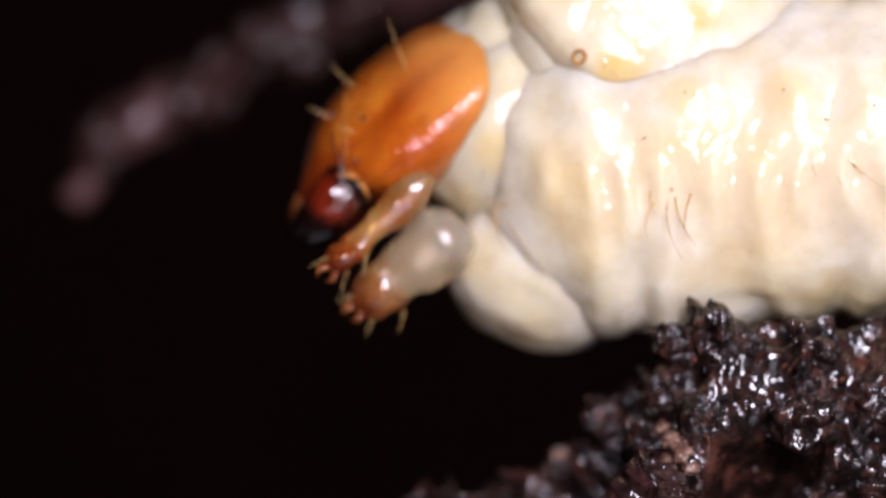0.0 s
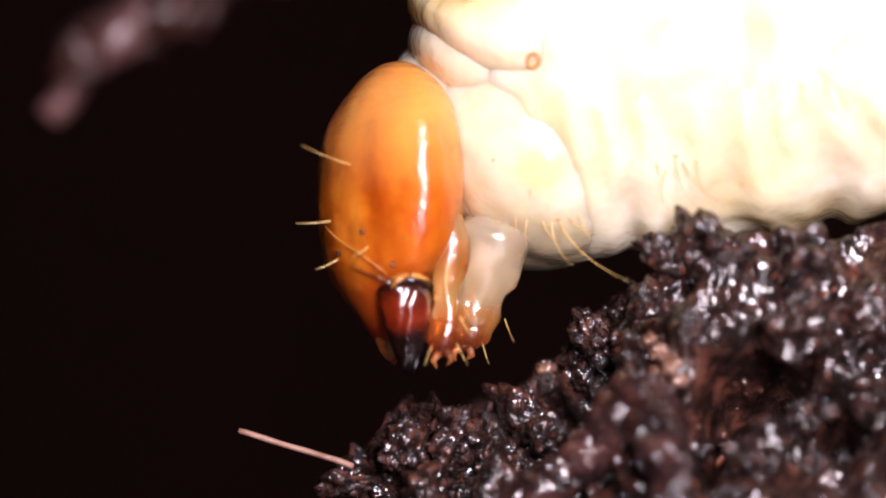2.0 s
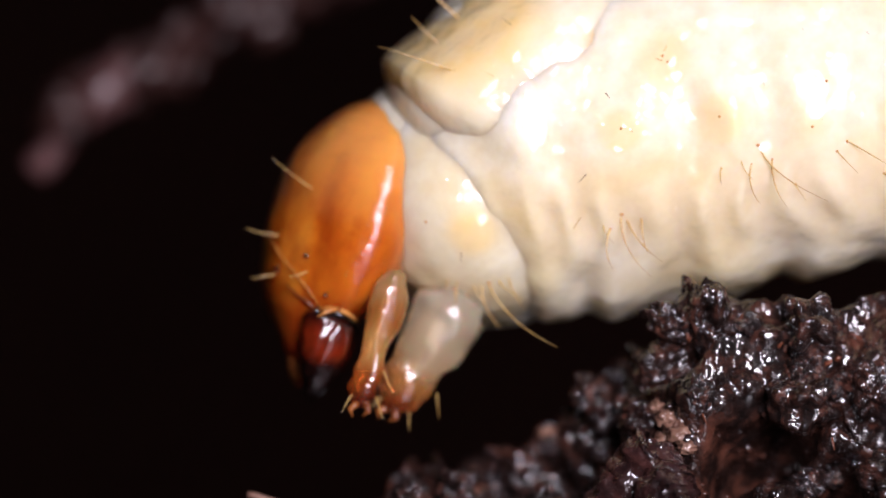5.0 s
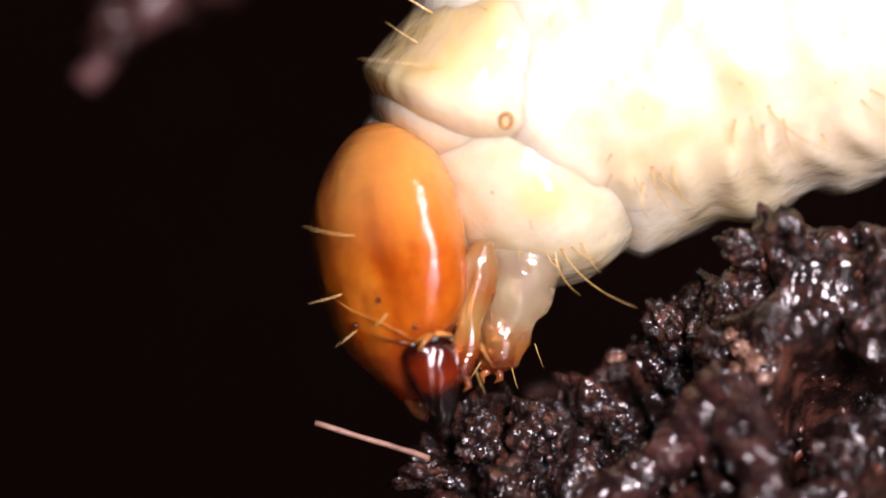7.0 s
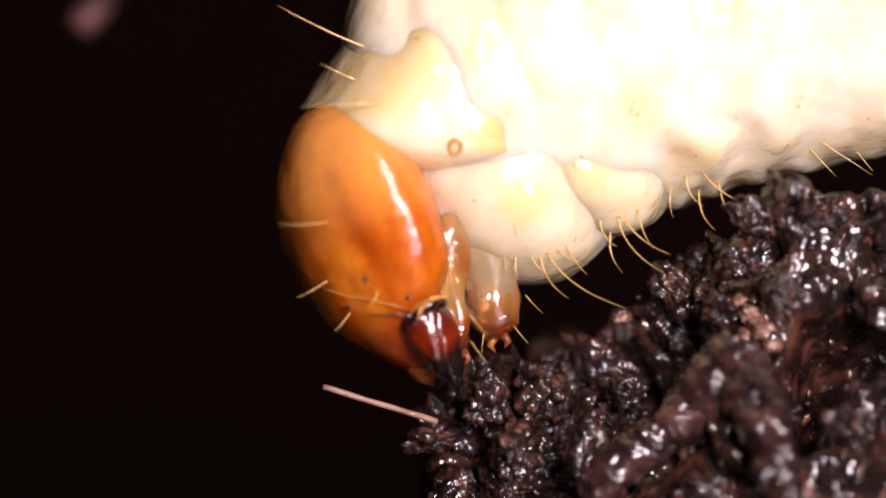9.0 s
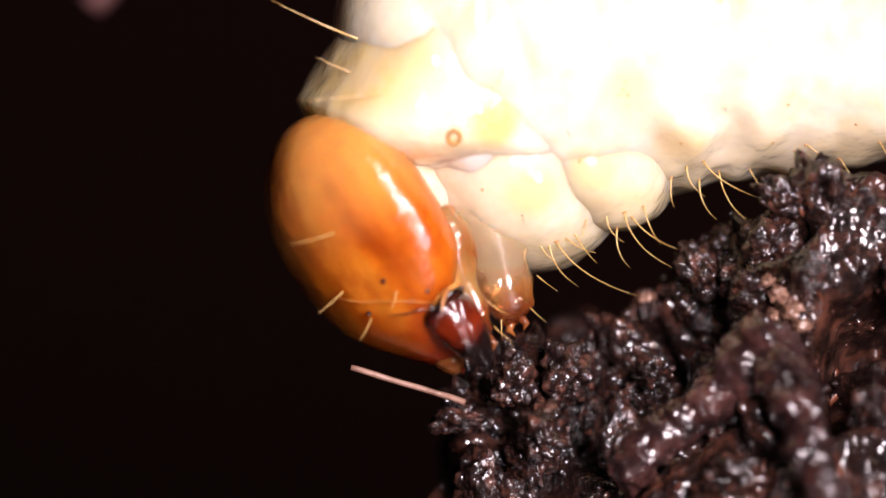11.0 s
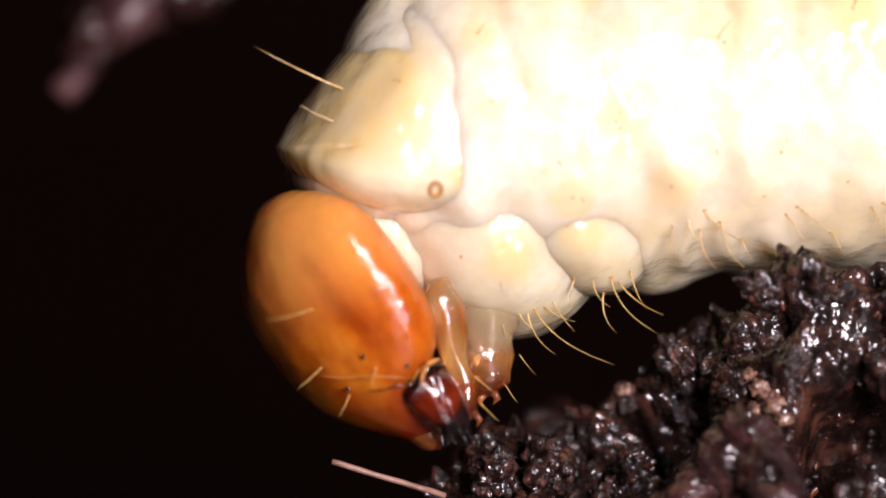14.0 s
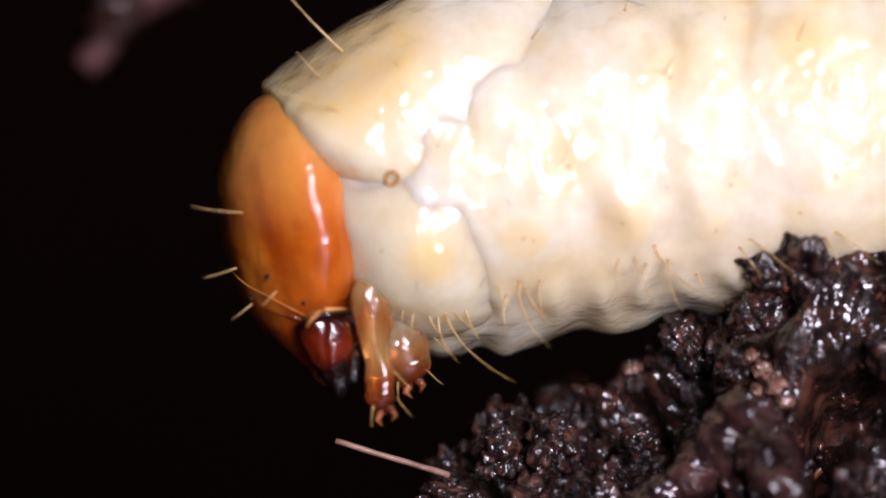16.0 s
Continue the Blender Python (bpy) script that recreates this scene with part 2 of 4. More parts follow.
# ---- mesh helpers ----
def mesh_of(name, verts, faces, mat, smooth=True):
    me = bpy.data.meshes.new(name)
    me.from_pydata([tuple(c * S for c in v) for v in verts], [], faces)
    if smooth:
        me.polygons.foreach_set("use_smooth", [True] * len(me.polygons))
    me.materials.append(mat)
    me.update()
    return me


def part(name, data, parent, label="", m=None):
    ob = new(name, data)
    ob.parent = parent
    if m is not None:
        ob.matrix_basis = m
    return tagged(ob, label)


def fbm(p, f, octaves=4, seed=0.0):
    v, a = 0.0, 1.0
    for _ in range(octaves):
        v += a * noise.noise(Vector((p[0] * f + seed, p[1] * f - seed, p[2] * f + 2 * seed)))
        f, a = f * 2.03, a * 0.5
    return v


def shell(nu, nv, place):
    """A closed skin: place(lon, lat) gives the point."""
    verts, faces = [], []
    for j in range(1, nv):
        lat = -math.pi / 2 + math.pi * j / nv
        for i in range(nu):
            verts.append(place(2 * math.pi * i / nu, lat))
    a, b = len(verts), len(verts) + 1
    verts += [place(0, -math.pi / 2), place(0, math.pi / 2)]
    for j in range(nv - 2):
        for i in range(nu):
            k = (i + 1) % nu
            faces.append((j * nu + i, j * nu + k, (j + 1) * nu + k, (j + 1) * nu + i))
    for i in range(nu):
        k = (i + 1) % nu
        faces.append((a, k, i))
        faces.append((b, (nv - 2) * nu + i, (nv - 2) * nu + k))
    return verts, faces


def tube(points, radii, sides=6):
    pts = [Vector(p) for p in points]
    verts, faces = [], []
    for i, p in enumerate(pts):
        d = (pts[min(i + 1, len(pts) - 1)] - pts[max(i - 1, 0)]).normalized()
        u = d.cross(Vector((0.31, 0.8, 0.5))).normalized()
        w = d.cross(u)
        for k in range(sides):
            a = 2 * math.pi * k / sides
            verts.append(p + radii[i] * (math.cos(a) * u + math.sin(a) * w))
    n = len(pts)
    for i in range(n - 1):
        for k in range(sides):
            l = (k + 1) % sides
            faces.append((i * sides + k, i * sides + l, (i + 1) * sides + l, (i + 1) * sides + k))
    faces.append(tuple(reversed(range(sides))))
    faces.append(tuple((n - 1) * sides + k for k in range(sides)))
    return verts, faces


def blob(radii, rough, freq, seed, nu=28, nv=16, power=1.0):
    rx, ry, rz = radii

    def place(lon, lat):
        d = Vector((math.cos(lat) * math.cos(lon), math.cos(lat) * math.sin(lon), math.sin(lat)))
        k = 1 + rough * fbm(d, freq, 4, seed)
        return (d.x * rx * k, d.y * ry * k, d.z * rz * k)
    return shell(nu, nv, place)


def bristle(root, way, length, bend, radius, parent, mat=None, name="bristle"):
    """A tapered, curved hair that stands on a skin at root."""
    d = Vector(way).normalized()
    side = Vector(bend)
    n = 9
    pts = [Vector(root) + d * length * k / n + side * length * (k / n) ** 2 for k in range(n + 1)]
    rad = [radius * (1 - 0.85 * (k / n) ** 1.3) for k in range(n + 1)]
    return part(name, mesh_of(name, *tube(pts, rad, 6), mat or HAIR), parent)


from mathutils.bvhtree import BVHTree


# ---- soil: one sheet with a mound, a hollow beside it and a bank behind ----
RIDGE = ((-30, -14), (-4, -12), (-1.8, -7.5), (-0.6, -4.9), (-0.1, -3.9), (0.6, -3.75), (1.3, -3.25), (2.1, -2.75), (2.9, -1.65), (4.0, -0.65), (5.0, -0.25), (5.9, 0.3), (8, 0.6), (12, 0.65), (30, 1.0))


def ridge(x):
    for (x0, z0), (x1, z1) in zip(RIDGE, RIDGE[1:]):
        if x < x1:
            k = min(1, max(0, (x - x0) / (x1 - x0)))
            return z0 + (z1 - z0) * k
    return RIDGE[-1][1]


def smooth(a, b, v):
    k = min(1.0, max(0.0, (v - a) / (b - a)))
    return k * k * (3 - 2 * k)


def ground_base(x, y):
    top = ridge(x)
    # towards the tail the crest comes forward and the body lies behind it
    k = smooth(4.0, 5.6, x)
    crest = 2.6 - 2.3 * k
    z = top - (1.3 + 1.4 * k) * (crest - y) if y < crest else top - (1.5 - 1.0 * k) * (y - crest)
    z = max(z, -16)
    z += (-16 - z) * smooth(-9, -16, y)
    # a low heap behind the mound, under the body
    heap = -2.5 - 0.9 * ((x - 2.4) / 1.6) ** 2 - 0.9 * ((y - 5.6) / 1.2) ** 2
    z = max(z, heap)
    # the bank behind the hollow
    bank = smooth(160, 270, y)
    return z * (1 - bank) + 90 * bank


PITS = ((2.7, -2.8, 0.6, 2.4), (6.5, -2.2, 0.4, 2.6), (5.95, -3.6, 0.3, 1.6), (7.2, -1.9, 0.45, 2.6), (6.3, -3.3, 0.45, 2.2), (4.3, -1.2, 0.4, 1.2), (8.3, -2.9, 0.5, 2.0), (2.4, -4.3, 0.45, 1.8), (5.9, -2.7, 0.35, 1.6), (3.9, -2.3, 0.35, 1.2))


def ground_point(x, y):
    """The sheet, pushed in and out along its own slope by lumps, crumbs and holes."""
    z, e = ground_base(x, y), 0.15
    n = Vector((ground_base(x - e, y) - ground_base(x + e, y), ground_base(x, y - e) - ground_base(x, y + e), 2 * e)).normalized()
    near = 1 - smooth(10, 20, abs(x - 3) + abs(y))
    p = Vector((x, y, z))
    h = 0.55 * fbm(p, 0.42, 3, 5) * (0.25 + 0.75 * near) + 0.1 * near
    if near > 0:
        q = p + 0.25 * noise.noise_vector(p * 1.3)
        h += near * (0.75 * (1 - 0.5 * smooth(4.0, 5.6, x)) * (0.5 - noise.voronoi(q * 0.85)[0][0]) + 0.30 * (0.45 - noise.voronoi(q * 2.1)[0][0]) + 0.06 * (0.4 - noise.voronoi(q * 5.0)[0][0]))
        h += near * (0.06 * fbm(p, 4.0, 2, 3) + 0.22 * (0.3 - abs(fbm(p, 0.9, 3, 9))))
    h -= near * 1.3 * smooth(0.3, 0.7, fbm(p, 0.5, 2, 21)) * smooth(2.8, 1.5, y)
    for px, pz, size, deep in PITS:
        h -= deep * math.exp(-((x - px) ** 2 + (z - pz) ** 2) / size ** 2) * smooth(3.0, 2.2, y)
    return p + n * h


def axis(lo, hi, step, grow, far):
    a = list(np.arange(lo, hi, step))
    d, out = step, []
    while a[-1] < far:
        d *= grow
        a.append(a[-1] + d)
    d, low = step, [a[0]]
    while low[-1] > -far:
        d *= grow
        low.append(low[-1] - d)
    return list(reversed(low[1:])) + a


gx, gy = axis(-3.5, 11.5, 0.045, 1.25, 700), axis(-4.2, 6.4, 0.042, 1.25, 700)
gv = [ground_point(x, y) for y in gy for x in gx]
nx = len(gx)
gf = [(j * nx + i, j * nx + i + 1, (j + 1) * nx + i + 1, (j + 1) * nx + i) for j in range(len(gy) - 1) for i in range(nx - 1)]
ground = tagged(new("ground", mesh_of("ground", gv, gf, SOIL)), "dark wet crumbly soil with a mound and a hollow", "soil", kind="structure")


SOIL_TREE = BVHTree.FromPolygons(gv, gf)


def soil_top(x, y):
    hit = SOIL_TREE.ray_cast(Vector((x, y, 40)), Vector((0, 0, -1)))[0]
    return hit.z if hit else -16.0


def slope_y(x, z):
    """The near side of the mound at that x and height."""
    hit = SOIL_TREE.ray_cast(Vector((x, -60, z)), Vector((0, 1, 0)))[0]
    return hit.y if hit and hit.y < 4 else 2.4


# clods: lumps that can be told apart on the front of the mound
rng = random.Random(7)


def lump(seed, nu=64, nv=40):
    """A clod of small rounded grains stuck together."""
    def place(lon, lat):
        d = Vector((math.cos(lat) * math.cos(lon), math.cos(lat) * math.sin(lon), math.sin(lat)))
        q = d + Vector((seed, -seed, 2 * seed))
        k = 1 + 0.45 * fbm(d, 1.3, 2, seed) + 0.42 * (0.45 - noise.voronoi(q * 1.9)[0][0]) + 0.16 * (0.4 - noise.voronoi(q * 4.6)[0][0])
        return (d.x * k, 0.9 * d.y * k, 0.8 * d.z * k)
    return shell(nu, nv, place)


clod_meshes = [mesh_of("soil_clod", *lump(3.0 * k), CRUMB) for k in range(9)]
placed = 0
while placed < 110:
    x, z = rng.uniform(-0.4, 9.5), rng.uniform(-5.6, 0.8)
    y = slope_y(x, z)
    r = 0.2 + 0.5 * rng.random() ** 2.0
    if y > 3.2 or y == 2.4:
        z = soil_top(x, 2.4)
        y = 2.4
    if z < -6.5:
        continue
    ob = tagged(new("soil_clod", clod_meshes[placed % 9]), "dark wet glossy soil clod", "soil clod", "clods of the mound")
    ob.matrix_basis = mm(x, y - 0.1 * r, z, rng.uniform(0, 360), rng.uniform(0, 360), rng.uniform(0, 360)) @ Matrix.Diagonal((r, r * rng.uniform(0.7, 1), r * rng.uniform(0.6, 1), 1))
    placed += 1
for x, y, z, r in ((1.25, 1.5, -3.5, 0.4), (1.0, 0.6, -4.1, 0.6), (2.3, 0.2, -4.2, 0.6), (3.0, 1.2, -3.1, 0.4), (3.9, 1.8, -1.3, 0.5), (4.6, 1.5, -1.3, 0.45)):
    ob = tagged(new("soil_clod", clod_meshes[placed % 9]), "dark wet glossy soil clod", "soil clod", "clods of the mound")
    ob.matrix_basis = mm(x, y, z, 40 * placed, 70 * placed, 25 * placed) @ Matrix.Diagonal((r, r * 0.8, r, 1))
    placed += 1

# two upright clods before the mouth
for x, y, z, r, tall in ((0.5, 1.1, -3.25, 0.42, 1.5), (1.45, 1.2, -3.05, 0.48, 1.45), (-0.5, 1.0, -3.95, 0.5, 0.7)):
    ob = tagged(new("soil_clod", mesh_of("soil_clod", *lump(40.0 + x, 80, 56), CRUMB)), "dark wet glossy soil clod", "soil clod", "clods of the mound")
    ob.matrix_basis = mm(x, y, z, 0, 12 * x, 30 * x) @ Matrix.Diagonal((r, r, r * tall, 1))

# fine crumbs and grit over the mound
cv, cf = [], []
for k in range(350):
    x, z = rng.uniform(-0.9, 10), rng.uniform(-5.8, 1.0)
    y = slope_y(x, z)
    if y == 2.4:
        continue
    r = 0.03 + 0.09 * rng.random() ** 2
    v, f = blob((r, r * rng.uniform(0.6, 1), r * rng.uniform(0.6, 1)), 0.5, 1.3, k * 0.37, 9, 6)
    n0 = len(cv)
    cv += [(a + x, b + y - 0.3 * r, c + z) for a, b, c in v]
    cf += [tuple(i + n0 for i in q) for q in f]
tagged(new("soil_crumbs", mesh_of("soil_crumbs", cv, cf, CRUMB)), "fine wet soil crumbs strewn over the mound", "soil crumbs", kind="stuff")

bv, bf = [], []
for k in range(70):
    x, z = rng.uniform(-1.0, 9.6), rng.uniform(-5.4, 0.6)
    y = slope_y(x, z)
    if y == 2.4:
        continue
    l, w, t = rng.uniform(0.06, 0.2), rng.uniform(0.03, 0.06), rng.uniform(0.015, 0.03)
    turn = Euler((rng.uniform(-1, 1), rng.uniform(-3, 3), rng.uniform(-1, 1))).to_matrix()
    v, f = blob((l, t, w), 0.4, 1.5, k * 0.7, 10, 7)
    n0 = len(bv)
    bv += [turn @ Vector(q) + Vector((x, y - 0.02, z)) for q in v]
    bf += [tuple(i + n0 for i in q) for q in f]
tagged(new("bark_bits", mesh_of("bark_bits", bv, bf, FIBRE)), "small reddish bits of bark in the soil", "bark bits", kind="stuff")


def stick(name, pts, r0, r1, mat, label, category, rough=0.2, sides=10, seed=1.0, steps=26, gnarl=0.12):
    """A bent, uneven rod through the given points."""
    P = [Vector(p) for p in pts]
    path, rad = [], []
    for i in range(steps + 1):
        u = i / steps * (len(P) - 1)
        k = min(int(u), len(P) - 2)
        p = P[k].lerp(P[k + 1], u - k)
        path.append(p + 0.35 * r0 * Vector((fbm(p, 1.5, 2, seed), fbm(p, 1.5, 2, seed + 5), fbm(p, 1.5, 2, seed + 9))))
        rad.append((r0 + (r1 - r0) * i / steps) * (1 + rough * fbm(p, 1.1, 2, seed)))
    v, f = tube(path, rad, sides)
    v = [p + gnarl * r0 * Vector((fbm(p, 3.2, 4, seed), fbm(p, 3.2, 4, seed + 3), fbm(p, 3.2, 4, seed + 6))) for p in v]
    return tagged(new(name, mesh_of(name, v, f, mat)), label, category)


stick("twig", [(-2.38, 1.0, -3.0), (-1.5, 1.0, -3.27), (-0.75, 1.0, -3.50), (-0.35, 1.15, -3.63)], 0.05, 0.062, TWIG, "thin pale pinkish-brown twig sticking out of the soil", "twig")


def front_y(x, z):
    """The even near slope of the mound, without its lumps."""
    k = smooth(4.0, 5.6, x)
    return 2.6 - 2.3 * k - (ridge(x) - z) / (1.3 + 1.4 * k)


stick("wood_splinter", [(x, front_y(x, z) - o, z) for x, z, o in ((2.3, -4.95, 0.95), (3.4, -3.95, 0.95), (4.3, -3.1, 0.95), (5.1, -2.25, 0.75))], 0.34, 0.56, WOOD, "dark red-brown rotten wood splinter bedded in wet soil", "wood", 0.3, 40, 1.0, 110, 0.34)
stick("wood_splinter", [(x, front_y(x, z) - o, z) for x, z, o in ((4.8, -2.4, 0.8), (5.15, -3.0, 0.85), (5.45, -3.9, 0.85), (5.7, -5.2, 0.85))], 0.46, 0.36, WOOD, "dark red-brown rotten wood splinter bedded in wet soil", "wood", 0.3, 40, 4.0, 90, 0.34)
stick("plant_fibre", [(x, front_y(x, z) - 1.2, z) for x, z in ((2.3, -4.85), (2.55, -4.6), (2.8, -4.35))], 0.13, 0.08, FIBRE, "reddish plant fibre across the soil", "plant fibre", 0.3, 10, 5.0)
stick("plant_fibre", [(x, slope_y(x, z) - 0.05, z) for x, z in ((0.6, -2.85), (0.95, -3.2), (1.35, -3.65), (1.65, -4.3))], 0.06, 0.09, FIBRE, "reddish plant fibre across the soil", "plant fibre", 0.3)
stick("plant_fibre", [(x, slope_y(x, z) - 0.15, z) for x, z in ((5.75, -4.0), (6.0, -4.5), (6.3, -5.4))], 0.13, 0.1, FIBRE, "reddish plant fibre across the soil", "plant fibre", 0.3, 10, 3.0)
stick("plant_fibre", [(5.3, 2.2, soil_top(5.3, 2.2) + 0.05), (5.6, 2.1, soil_top(5.6, 2.1) + 0.03), (5.95, 2.0, soil_top(5.95, 2.0) + 0.02)], 0.05, 0.06, FIBRE, "reddish plant fibre across the soil", "plant fibre", 0.3, 8, 6.0)
for k, (x, z, r) in enumerate(((5.2, -1.65, 0.2), (5.45, -1.95, 0.26), (5.1, -2.05, 0.16), (5.55, -2.2, 0.15), (5.0, -1.45, 0.14), (5.3, -1.85, 0.2), (3.0, -1.85, 0.17))):
    y = slope_y(x, z)
    v, f = blob((r, r * 0.8, r * 0.8), 0.55, 1.5, 70 + k, 30, 20)
    ob = tagged(new("pale_crumb", mesh_of("pale_crumb", v, f, PALE)), "pale pinkish-brown crumb on dark soil", "crumb", "pale crumbs")
    ob.matrix_basis = mm(x, y - 0.1 * r, z)

# ---- far root that hangs before the bank, with soil stuck to it ----
stick("root", [(-6.9, 10, 3.3), (-6.4, 10, 4.1), (-5.6, 10.2, 4.9), (-4.6, 10.6, 5.6), (-2.5, 12, 6.8), (3, 22, 10), (10, 70, 20), (20, 240, 70)], 0.3, 0.7, ROOT, "reddish-grey root hanging in the dark hollow", "root", 0.4, 16, 2.0, 60)
for k in range(16):
    x = -6.2 + 0.33 * k + rng.uniform(-0.3, 0.3)
    r = rng.uniform(0.3, 0.7)
    v, f = blob((r, r, r * 0.9), 0.5, 1.4, 90 + k, 26, 18)
    ob = tagged(new("root_clod", mesh_of("root_clod", v, f, DULL)), "wet soil clod stuck to a root", "soil clod", "clods on the root")
    ob.matrix_basis = mm(x, 10.3 + 0.25 * max(0, x + 5) + rng.uniform(-0.5, 0.5), 4.3 + 0.55 * (x + 6.2) * 0.9 + rng.uniform(-0.1, 0.8))


# ---- the larva ----

grub = tagged(new("larva"), "fat cream-white larva with glossy orange-brown head on wet soil", "larva")


def pillows(p, f, seed):
    """Soft cushions of fat, parted by rounded creases."""
    n = noise.noise(Vector((p[0] * f + seed, p[1] * f - seed, p[2] * f + 2 * seed)))
    return math.sqrt(n * n + 0.004) - 0.25


def segment(name, half, r_side, r_deep, turn, seed, lumps=(), wrinkle=0.05, power=2.6, nu=120, nv=90, centre=(0, 0, 0), mat=None, spread=1.0, soft=0.19):
    """A barrel of soft skin round its own axis, which leans by turn degrees from the upright; lumps: (x, y, z, size, height) in the larva's side plane."""
    c, s = math.cos(radians(turn)), math.sin(radians(turn))

    def place(lon, lat):
        z0 = math.copysign(abs(math.sin(lat)) ** (2 / power), lat)
        k = abs(math.cos(lat)) ** (2 / power)
        ahead, back = half if isinstance(half, tuple) else (half, half)
        reach = back if z0 > 0 else ahead
        x, y, z = k * math.cos(lon) * r_side, k * math.sin(lon) * r_deep, z0 * reach
        if x > 0:
            x *= spread
        p = Vector((x * c + z * s, y, -x * s + z * c))
        n = Vector((k * math.cos(lon) / r_side, k * math.sin(lon) / r_deep, z0 / reach))
        n = Vector((n.x * c + n.z * s, n.y, -n.x * s + n.z * c)).normalized()
        h = wrinkle * fbm(p, 0.75, 2, seed) + 0.12 * wrinkle * fbm(p, 3.2, 2, seed + 7)
        h += soft * pillows(p, 0.62, seed + 2) + 0.35 * soft * pillows(p, 1.35, seed + 5)
        # shallow creases round the ring
        h -= 0.05 * max(0.0, math.sin(z * 1.5 + 1.5 * noise.noise(p * 0.5) + seed)) ** 8
        for lx, ly, lz, size, high in lumps:
            d2 = ((p.x - lx) ** 2 + (p.y - ly) ** 2 + (p.z - lz) ** 2) / size ** 2
            h += high * math.exp(-d2)
        return tuple(p + n * h + Vector(centre))
    v, f = shell(nu, nv, place)
    ob = part(name, mesh_of(name, v, f, mat or SKIN), grub)
    SKINS[ob.name] = BVHTree.FromPolygons([Vector(q) for q in v], f)
    return ob


SKINS = {}


def on_skin(ob, x, z):
    """The near side of a skin at x, z of its own space, and the way out of it."""
    tree = SKINS[ob.name]
    p, n, _, _ = tree.ray_cast(Vector((x, -50, z)), Vector((0, 1, 0)))
    if p is None:
        p, n, _, _ = tree.find_nearest(Vector((x, 0.5, z)))
    n = n if n.y < 0.3 else -n
    return p, n.normalized()


def wart_or_shade(ob, x, z, r, rz=None, ry=None, much=1.0):
    """A soft yellow swelling of the skin round x, z; also paints the undersides' amber shade tone."""
    p, n = on_skin(ob, x, z)
    rz = rz or r
    me = ob.data
    co = np.empty(len(me.vertices) * 3)
    me.vertices.foreach_get("co", co)
    co = co.reshape(-1, 3) / S
    d = co - np.array(p)
    k = np.clip(1 - np.sqrt((d[:, 0] / r) ** 2 + (d[:, 1] / (ry or max(r, rz))) ** 2 + (d[:, 2] / rz) ** 2), 0, 1)
    k = np.clip(k * 1.9, 0, 1)
    k = k * k * (3 - 2 * k) * much
    layer = me.attributes.get("fat") or me.attributes.new("fat", "FLOAT", "POINT")
    old = np.empty(len(me.vertices))
    layer.data.foreach_get("value", old)
    layer.data.foreach_set("value", np.maximum(old, k))
    co += np.array(n) * (0.02 * k)[:, None]
    me.vertices.foreach_set("co", (co * S).ravel())
    me.update()


def hair_on(ob, x, z, dx, dz, out, length, bend=(0, 0, -0.15), radius=0.014, mat=None):
    p, n = on_skin(ob, x, z)
    way = Vector((dx, 0, dz)).normalized() * (1 - out) + n * out
    bristle(p - n * 0.03, way, length, bend, radius, ob, mat)
    if mat is None:
        v, f = blob((0.03, 0.03, 0.03), 0.05, 2, x, 8, 6)
        part("socket", mesh_of("socket", v, f, RING), ob, "", Matrix.Translation(p * S))


# first ring behind the head: a leaning hood whose lower rim laps over the head and the chest
def hood_skin(lon, lat):
    z0 = math.sin(lat)
    k = abs(math.cos(lat)) ** (0.75 + 0.30 * max(0.0, math.cos(lon)) if z0 < 0 else 0.95)
    z = 4.4 * z0 if z0 > 0 else 0.85 * z0
    c, s = math.cos(lon), math.sin(lon)
    x = k * c * (3.6 if c > 0 else 2.25)
    y = k * s * (2.86 + 0.12 * smooth(0.2, 2.2, z) - 0.15 * smooth(2.5, 4.4, z))
    x += -0.45 + 0.50 * max(0.0, z) - 0.02 * z * z
    p = Vector((x, y, z))
    h = 0.10 * pillows(p, 0.62, 5.0) + 0.05 * pillows(p, 1.4, 8.0) + 0.05 * fbm(p, 0.75, 2, 3) + 0.006 * fbm(p, 3.2, 2, 8)
    # the rim dips to the right and is drawn into small folds
    low = smooth(0.7, -0.4, z)
    z += -0.13 * (x + 0.4) + low * (0.10 * math.sin(1.9 * x + 0.6) + 0.03 * math.sin(6.0 * lon))
    n = Vector((k * c, k * s, 0.5 * z0)).normalized()
    return tuple(Vector((x, y, z)) + n * h + Vector((0, 2.3, 0.2)))


v, f = shell(150, 110, hood_skin)
prothorax = part("prothorax", mesh_of("prothorax", v, f, SKIN), grub, "cream-white first ring with a tan shield")
SKINS[prothorax.name] = BVHTree.FromPolygons([Vector(q) for q in v], f)
wart_or_shade(prothorax, -1.3, 1.9, 1.5, 1.5, 4.0, 0.9)
wart_or_shade(prothorax, -2.3, 1.0, 1.5, 1.9, 4.5, 0.75)
wart_or_shade(prothorax, -1.7, 1.7, 2.2, 2.2, 5.0, 0.9)
wart_or_shade(prothorax, 0.72, 0.35, 0.6, 0.8)
wart_or_shade(prothorax, 1.0, 2.1, 0.4)
p, n = on_skin(prothorax, 0, 0)
ring_v, ring_f = [], []
